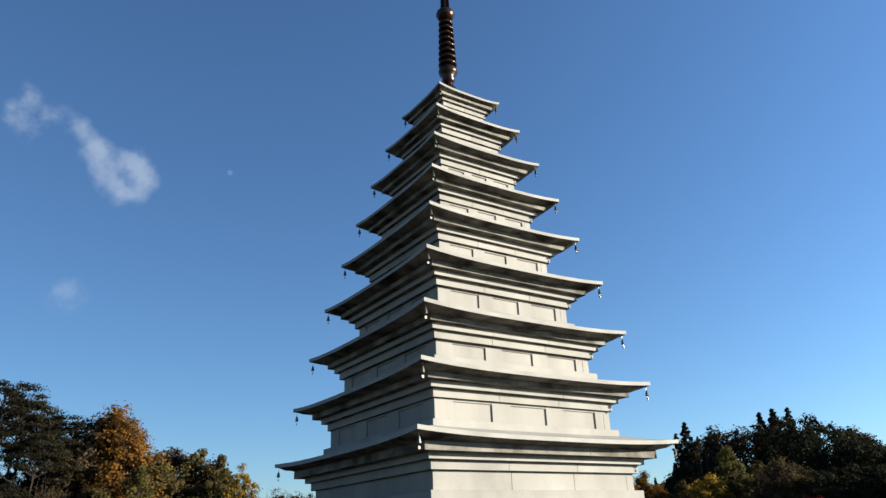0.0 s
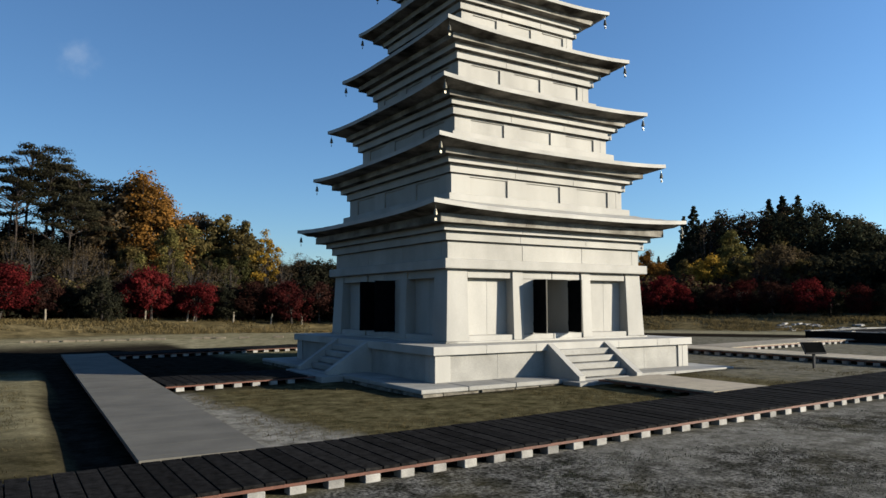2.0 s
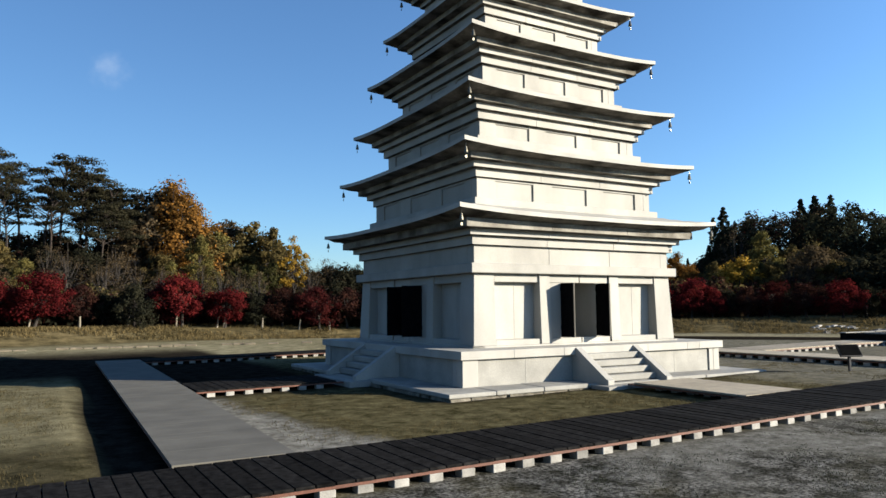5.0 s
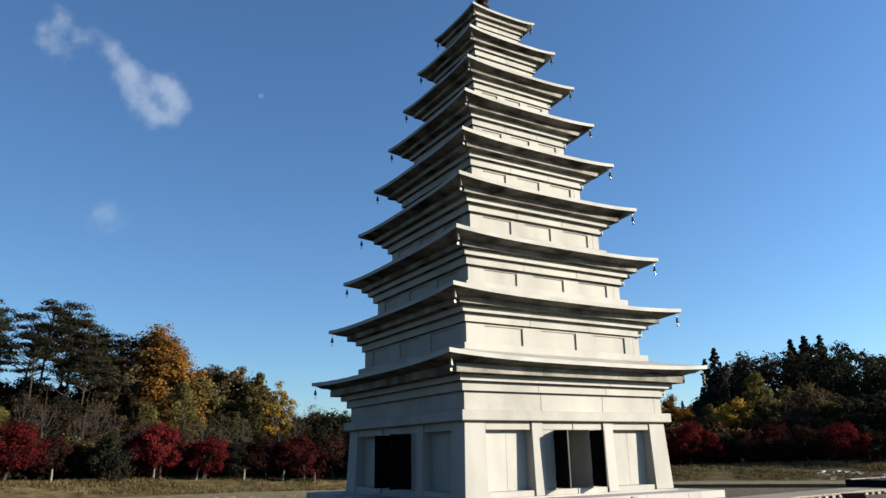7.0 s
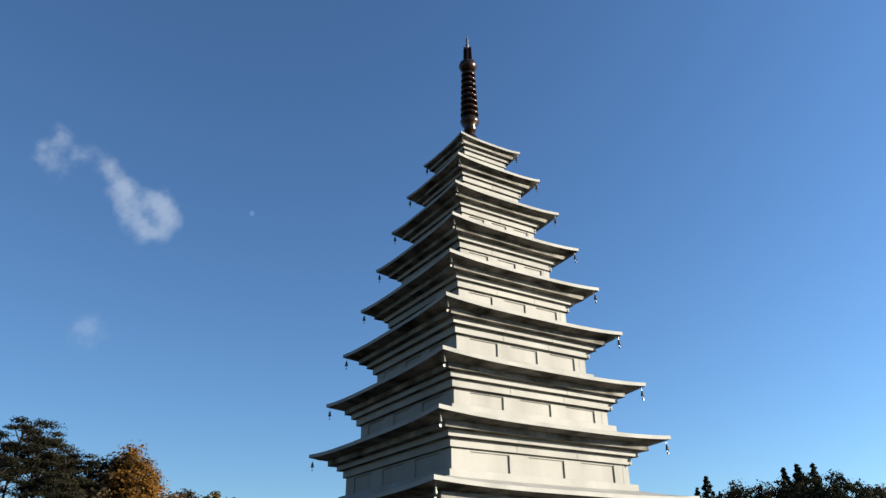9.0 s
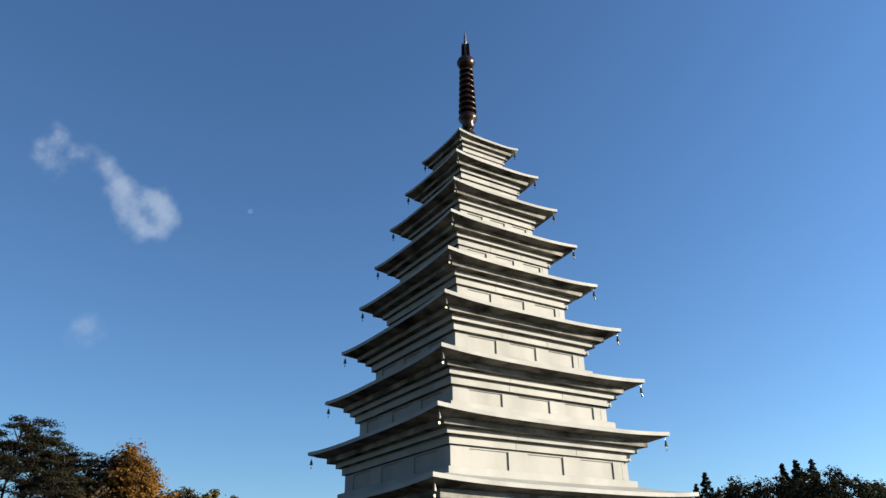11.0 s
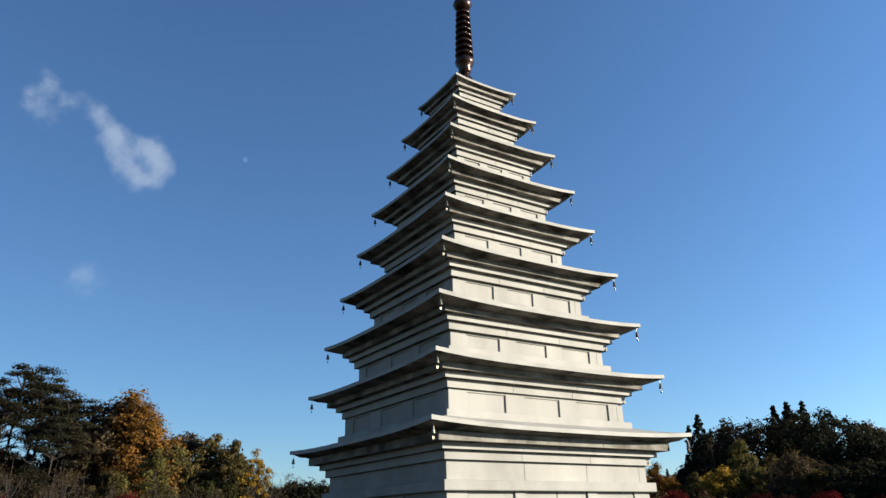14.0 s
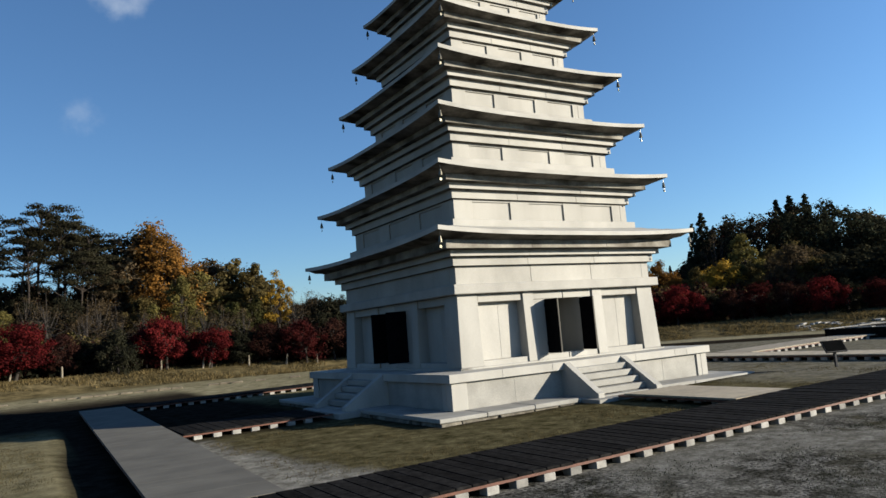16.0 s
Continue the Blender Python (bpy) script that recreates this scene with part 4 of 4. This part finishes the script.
woods("woods", 3, 44, 58.5, 114, 134, east_height, 340, (EVERGREEN, CONIFER, MAPLE_DARK, RUSSET), "dark mixed woods covering the eastern hill", 260, 0.2)
woods("woods", 13, 57.5, 70, 108, 132, east_height, 320, (EVERGREEN, CONIFER), "dense dark evergreen woods on the eastern hill", 260, 0.2)
woods("woods", 14, 59.3, 70, 88, 106, lambda az: 6.5, 110, (EVERGREEN, PINE), "dense dark evergreen thicket below the hill")
woods("woods", 4, 42, 59.5, 84, 106, lambda az: 4.0, 120, (MAPLE_DARK, RUSSET, OLIVE), "brown undergrowth below the eastern woods")
woods("woods", 6, -9, 30, 76, 100, lambda az: 2.2 + 0.9 * smooth_step(9, 4, az), 190, (OLIVE, BANK_GRASS, RUSSET, GREEN), "brown and green undergrowth on the western slope", 520, 0.155)
woods("woods", 7, -9, 30, 69, 73, lambda az: 2.6, 140, (EVERGREEN, MAPLE_DARK), "dark shrubs behind the maples")
woods("woods", 8, 12, 50, 100, 125, lambda az: 3.0, 160, (RUSSET, OLIVE, CONIFER), "low brown woods behind the pagoda", 220, 0.28)
woods("woods", 9, -9, 5.5, 82, 94, lambda az: 3.4, 80, (EVERGREEN, MAPLE_DARK, RUSSET), "dark evergreen thicket under the pines", 600, 0.15)
woods("woods", 15, -9, 7.0, 96, 106, lambda az: 5.6, 110, (EVERGREEN, RUSSET, MAPLE_DARK), "dark evergreen wood behind the pines", 500, 0.16)

# ---- clouds and moon, far out in the sky ----
def sky_dir(az, el):
    a, e = radians(az), radians(el)
    return Vector((math.sin(a) * math.cos(e), math.cos(a) * math.cos(e), math.sin(e)))


def cloud_material(name, seed, strength, edge):
    m = bpy.data.materials.new(name)
    m.use_nodes = True
    n, l = m.node_tree.nodes, m.node_tree.links
    n.remove(n["Principled BSDF"])
    tc = n.new("ShaderNodeTexCoord").outputs["Object"]
    t = n.new("ShaderNodeTexNoise")
    t.inputs["Scale"].default_value, t.inputs["Detail"].default_value, t.inputs["Roughness"].default_value = 0.034, 6, 0.55
    mp = n.new("ShaderNodeMapping")
    mp.inputs["Location"].default_value = (seed, seed * 2, 0)
    l.new(tc, mp.inputs[0]), l.new(mp.outputs[0], t.inputs["Vector"])
    a = n.new("ShaderNodeAttribute")
    a.attribute_name = "thick"
    ad = n.new("ShaderNodeMath")
    ad.operation = "MULTIPLY_ADD"
    ad.inputs[1].default_value, ad.inputs[2].default_value = edge, -edge * 0.5
    l.new(t.outputs["Fac"], ad.inputs[0])
    su = n.new("ShaderNodeMath")
    su.operation = "ADD"
    l.new(ad.outputs[0], su.inputs[0]), l.new(a.outputs["Fac"], su.inputs[1])
    mr = n.new("ShaderNodeMapRange")
    mr.interpolation_type = "SMOOTHSTEP"
    mr.inputs["From Min"].default_value, mr.inputs["From Max"].default_value = 0.10, 1.1
    mr.inputs["To Max"].default_value = strength
    l.new(su.outputs[0], mr.inputs["Value"])
    cut = n.new("ShaderNodeMath")
    cut.operation = "MULTIPLY"
    mr2 = n.new("ShaderNodeMapRange")
    mr2.inputs["From Max"].default_value = 0.25
    l.new(a.outputs["Fac"], mr2.inputs["Value"])
    l.new(mr.outputs[0], cut.inputs[0]), l.new(mr2.outputs[0], cut.inputs[1])
    em, tr, mx = n.new("ShaderNodeEmission"), n.new("ShaderNodeBsdfTransparent"), n.new("ShaderNodeMixShader")
    em.inputs["Color"].default_value, em.inputs["Strength"].default_value = (0.62, 0.70, 0.80, 1), 0.4
    l.new(cut.outputs[0], mx.inputs[0]), l.new(tr.outputs[0], mx.inputs[1]), l.new(em.outputs[0], mx.inputs[2])
    l.new(mx.outputs[0], n["Material Output"].inputs["Surface"])
    return m


def cloud(az, el, half_w, half_h, puffs, strength, seed, label):
    """A thin far sheet of vapour; puffs of (across, up, radius, weight) in metres."""
    dist = 1500.0
    at = Vector(EYE) + sky_dir(az, el) * dist
    me = bpy.data.meshes.new("cloud")
    nx, ny = 60, 44
    verts, thick = [], []
    for j in range(ny + 1):
        for i in range(nx + 1):
            x, y = half_w * (2 * i / nx - 1), half_h * (2 * j / ny - 1)
            verts.append((x, y, 0))
            thick.append(min(1.0, sum(w * math.exp(-((x - px) ** 2 + (y - py) ** 2) / (r * r)) for px, py, r, w in puffs)))
    me.from_pydata(verts, [], [(j * (nx + 1) + i, j * (nx + 1) + i + 1, (j + 1) * (nx + 1) + i + 1, (j + 1) * (nx + 1) + i) for j in range(ny) for i in range(nx)])
    me.attributes.new("thick", "FLOAT", "POINT").data.foreach_set("value", thick)
    me.materials.append(cloud_material("vapour", seed, strength, 1.1))
    ob = new("cloud", me)
    ob.matrix_world = look(at, EYE)
    ob.visible_shadow = False
    return tagged(ob, label, "cloud", kind="structure")


cloud(3.56, 28.17, 190, 150, [(93, 71, 21, 0.45), (118, 45, 21, 0.28), (121, 27, 20, 0.30), (104, 12, 20, 0.32), (74, 5, 21, 0.30), (80, 46, 25, 0.32), (44, 46, 23, 0.35), (10, 40, 21, 0.43), (-2, 24, 19, 0.39), (-22, 2, 25, 0.63),
                              (-38, -12, 23, 0.54), (-90, -10, 23, 0.71), (-112, -24, 23, 0.67), (-126, -46, 21, 0.52), (-30, -42, 23, 0.37), (-58, -62, 25, 0.45), (-84, -76, 25, 0.50), (-112, -70, 23, 0.48), (-62, -36, 27, 0.33)], 0.42, 3.0, "thin wispy white cloud in the blue sky")
cloud(4.55, 17.45, 90, 70, [(0, 0, 34, 0.5), (14, 10, 24, 0.3)], 0.24, 9.0, "faint small wisp of cloud")

moon_mat = bpy.data.materials.new("pale_moon")
moon_mat.use_nodes = True
mn = moon_mat.node_tree.nodes
mn["Principled BSDF"].inputs["Base Color"].default_value = (0, 0, 0, 1)
mn["Principled BSDF"].inputs["Specular IOR Level"].default_value = 0.0
mn["Principled BSDF"].inputs["Emission Color"].default_value = (0.23, 0.50, 1.0, 1)
mn["Principled BSDF"].inputs["Emission Strength"].default_value = 0.2
bm = bmesh.new()
bmesh.ops.create_icosphere(bm, subdivisions=3, radius=5.6)
moon = new("moon", finish(bm, "moon", moon_mat, True))
moon.matrix_world = Matrix.Translation(Vector(EYE) + sky_dir(15.34, 27.85) * 1600)
tagged(moon, "faint pale daytime moon in the sky", "moon", kind="structure")


# ---- information sign on the lawn ----
def info_sign(x, y):
    s = root("information_sign", (x, y, ground_z(x, y)), label="dark slanted information sign on a metal post", category="sign")
    bm = bmesh.new()
    box(bm, -0.04, 0.04, -0.04, 0.04, -0.1, 0.62, 0.008)
    part("post", bm, SIGN_METAL, s)
    tilt = Matrix.Translation((0, 0, 0.70)) @ Matrix.Rotation(radians(58), 4, "X")
    bm = bmesh.new()
    box(bm, -0.42, 0.42, -0.23, 0.23, -0.03, 0.03, 0.01)
    panel = part("panel", bm, SIGN_METAL, s)
    panel.matrix_basis = tilt
    bm = bmesh.new()
    box(bm, -0.39, 0.39, -0.2, 0.2, 0.031, 0.037)
    part("face", bm, SIGN_FACE, panel)
    bm = bmesh.new()
    for k in range(7):
        box(bm, -0.35, 0.35 - 0.08 * ((k * 5) % 4), 0.17 - 0.055 * k, 0.185 - 0.055 * k, 0.038, 0.041)
    part("text_lines", bm, SIGN_TEXT, panel)
    s.rotation_euler = (0, 0, radians(-20))


info_sign(8.3, -8.15)


# ---- stones and a low foundation on the far east field ----
def foundation(x, y, lx, ly, h):
    s = root("stone_foundation", (x, y, ground_z(x, y)), label="low stone foundation with shade painted on its sides and a pale capping", category="foundation")
    bm = bmesh.new()
    box(bm, -lx, lx, -ly, ly, -0.2, h, 0.03)
    # Near-black base colour stands in for the shaded sides
    part("base", bm, SHADED_PLANK, s)
    rnd = random.Random(4)
    k = 8
    for i in range(k):
        for side in (-1, 1):
            for half, other, turned in ((lx, ly, False), (ly, lx, True)):
                lo, hi = -half + 2 * half * i / k + 0.02, -half + 2 * half * (i + 1) / k - 0.02
                c = side * (other - 0.14)
                if turned and i in (0, k - 1):
                    continue
                bm = bmesh.new()
                top = h + 0.06 + rnd.uniform(-0.02, 0.02)
                if turned:
                    box(bm, c - 0.2, c + 0.2, lo, hi, h + 0.002, top, 0.02)
                else:
                    box(bm, lo, hi, c - 0.2, c + 0.2, h + 0.002, top, 0.02)
                part("capstone", bm, CONCRETE, s)


foundation(29.5, -4.2, 6.0, 5.4, 0.55)
stone_rng = random.Random(12)
for k in range(34):
    az, d = stone_rng.uniform(57.4, 66), stone_rng.uniform(67.5, 72.5)
    p = site(az, d)
    bm = bmesh.new()
    sx, sy, sz = stone_rng.uniform(0.15, 0.6), stone_rng.uniform(0.12, 0.3), stone_rng.uniform(0.03, 0.11)
    box(bm, -sx, sx, -sy, sy, -0.15, sz, 0.05)
    for v in bm.verts:
        q = noise.noise_vector(v.co * 1.7 + Vector((k * 3.1, 0, 0)))
        v.co += Vector((q.x * 0.16, q.y * 0.12, q.z * 0.05))
    st = new("field_stone", finish(bm, "field_stone", CONCRETE))
    st.location = p
    st.rotation_euler = (0, 0, stone_rng.uniform(-0.6, 0.2))
    tagged(st, "pale flat foundation stone lying in the field", "stone", group="field stones")


# ---- kerb stones and path along the foot of the bank ----
def kerb_line(az0, az1, d, n):
    s = root("kerb", label="low pale stone kerb along the field edge", category="kerb")
    rnd = random.Random(2)
    for i in range(n):
        a = az0 + (az1 - az0) * (i + 0.5) / n
        if rnd.random() < 0.4:
            continue
        p = site(a, d + rnd.uniform(-0.15, 0.15))
        bm = bmesh.new()
        w = d * radians(abs(az1 - az0)) / n / 2 - 0.03
        box(bm, -w, w, -0.2, 0.2, -0.15, 0.10 + rnd.uniform(-0.05, 0.05), 0.03)
        k = part("kerb_stone", bm, KERB, s)
        k.matrix_basis = Matrix.Translation(p) @ Matrix.Rotation(radians(-a + rnd.uniform(-2, 2)), 4, "Z")


kerb_line(-8, 30, 51.6, 44)

# ---- stakes beside the maples ----
bm = bmesh.new()
tube(bm, [Vector((0, 0, -0.2)), Vector((0.05, 0, 0.5)), Vector((0.1, 0, 0.95))], [0.09, 0.08, 0.07], 7)
STAKE_MESH = finish(bm, "stake", STAKE)
for az in (-5.2, -0.2, 3.0, 6.1, 9.5, 12.4, 12.9, 15.8, 18.6, 21.0):
    st = new("tree_stake", STAKE_MESH)
    st.location = site(az, 67.0)
    st.rotation_euler = (0.12 * math.sin(az * 3), 0.1 * math.cos(az * 5), az)
    tagged(st, "pale wooden stake propping a young maple", "stake", group="tree stakes")


# ---- grass blades and weeds ----
def blades(name, seed, spots, count, size, label, mat, wide=0.16):
    """Short blades standing in loose tufts; spots of (x0, x1, y0, y1)."""
    rng = np.random.default_rng(seed)
    area = np.array([(s[1] - s[0]) * (s[3] - s[2]) for s in spots])
    which = rng.choice(len(spots), count, p=area / area.sum())
    sp = np.array(spots)[which]
    x = sp[:, 0] + (sp[:, 1] - sp[:, 0]) * rng.random(count)
    y = sp[:, 2] + (sp[:, 3] - sp[:, 2]) * rng.random(count)
    verts, faces = [], []
    for i in range(count):
        if noise.noise((x[i] * 0.6, y[i] * 0.6, 7.7)) + 0.4 * noise.noise((x[i] * 2.1, y[i] * 2.1, 1.7)) < rng.uniform(-0.15, 0.3):
            continue
        z = ground_z(x[i], y[i])
        for _ in range(3):
            a, h = rng.random() * 6.28, size * rng.uniform(0.5, 1.3)
            ux, uy = math.cos(a) * size * wide, math.sin(a) * size * wide
            bx, by = x[i] + rng.normal() * 0.04, y[i] + rng.normal() * 0.04
            lx, ly = rng.normal() * h * 0.5, rng.normal() * h * 0.5
            k = len(verts)
            verts += [(bx - ux, by - uy, z - 0.02), (bx + ux, by + uy, z - 0.02), (bx + lx, by + ly, z + h)]
            faces.append((k, k + 1, k + 2))
    me = bpy.data.meshes.new(name)
    me.from_pydata(verts, [], faces)
    me.materials.append(mat)
    return tagged(new(name, me), label, "grass", kind="stuff")


blades("lawn_grass", 1, [(-11.3, 11, -11.2, -6.6), (-11.3, -7.2, -6.6, -2.2), (-20, -14.9, -10, 8), (7, 11.2, -6, 10)], 30000, 0.045, "short dry autumn lawn grass", DRY)
blades("gravel_weeds", 2, [(-14.6, 6, -19, -13.6)], 13000, 0.02, "sparse dark weeds in the gravel", CONIFER, 0.5)


# tall dry grass on the banks
def bank_grass(name, seed, az0, az1, d0, d1, count, label):
    rng = np.random.default_rng(seed)
    verts, faces = [], []
    for i in range(count):
        p = site(rng.uniform(az0, az1), rng.uniform(d0, d1))
        if noise.noise((p.x * 0.25, p.y * 0.25, 2.2)) < rng.uniform(-0.35, 0.25):
            continue
        for _ in range(4):
            a, h = rng.random() * 6.28, rng.uniform(0.08, 0.26)
            ux, uy = math.cos(a) * 0.05, math.sin(a) * 0.05
            bx, by = p.x + rng.normal() * 0.15, p.y + rng.normal() * 0.15
            k = len(verts)
            verts += [(bx - ux, by - uy, p.z - 0.05), (bx + ux, by + uy, p.z - 0.05), (bx + rng.normal() * 0.12, by + rng.normal() * 0.12, p.z + h)]
            faces.append((k, k + 1, k + 2))
    me = bpy.data.meshes.new(name)
    me.from_pydata(verts, [], faces)
    me.materials.append(BANK_GRASS)
    return tagged(new(name, me), label, "grass", kind="stuff")


bank_grass("bank_grass", 5, -8, 30, 61, 71, 9000, "tall brown grass on the western bank")
bank_grass("bank_grass", 6, 42, 68, 68, 82, 8000, "tall brown grass on the eastern bank")
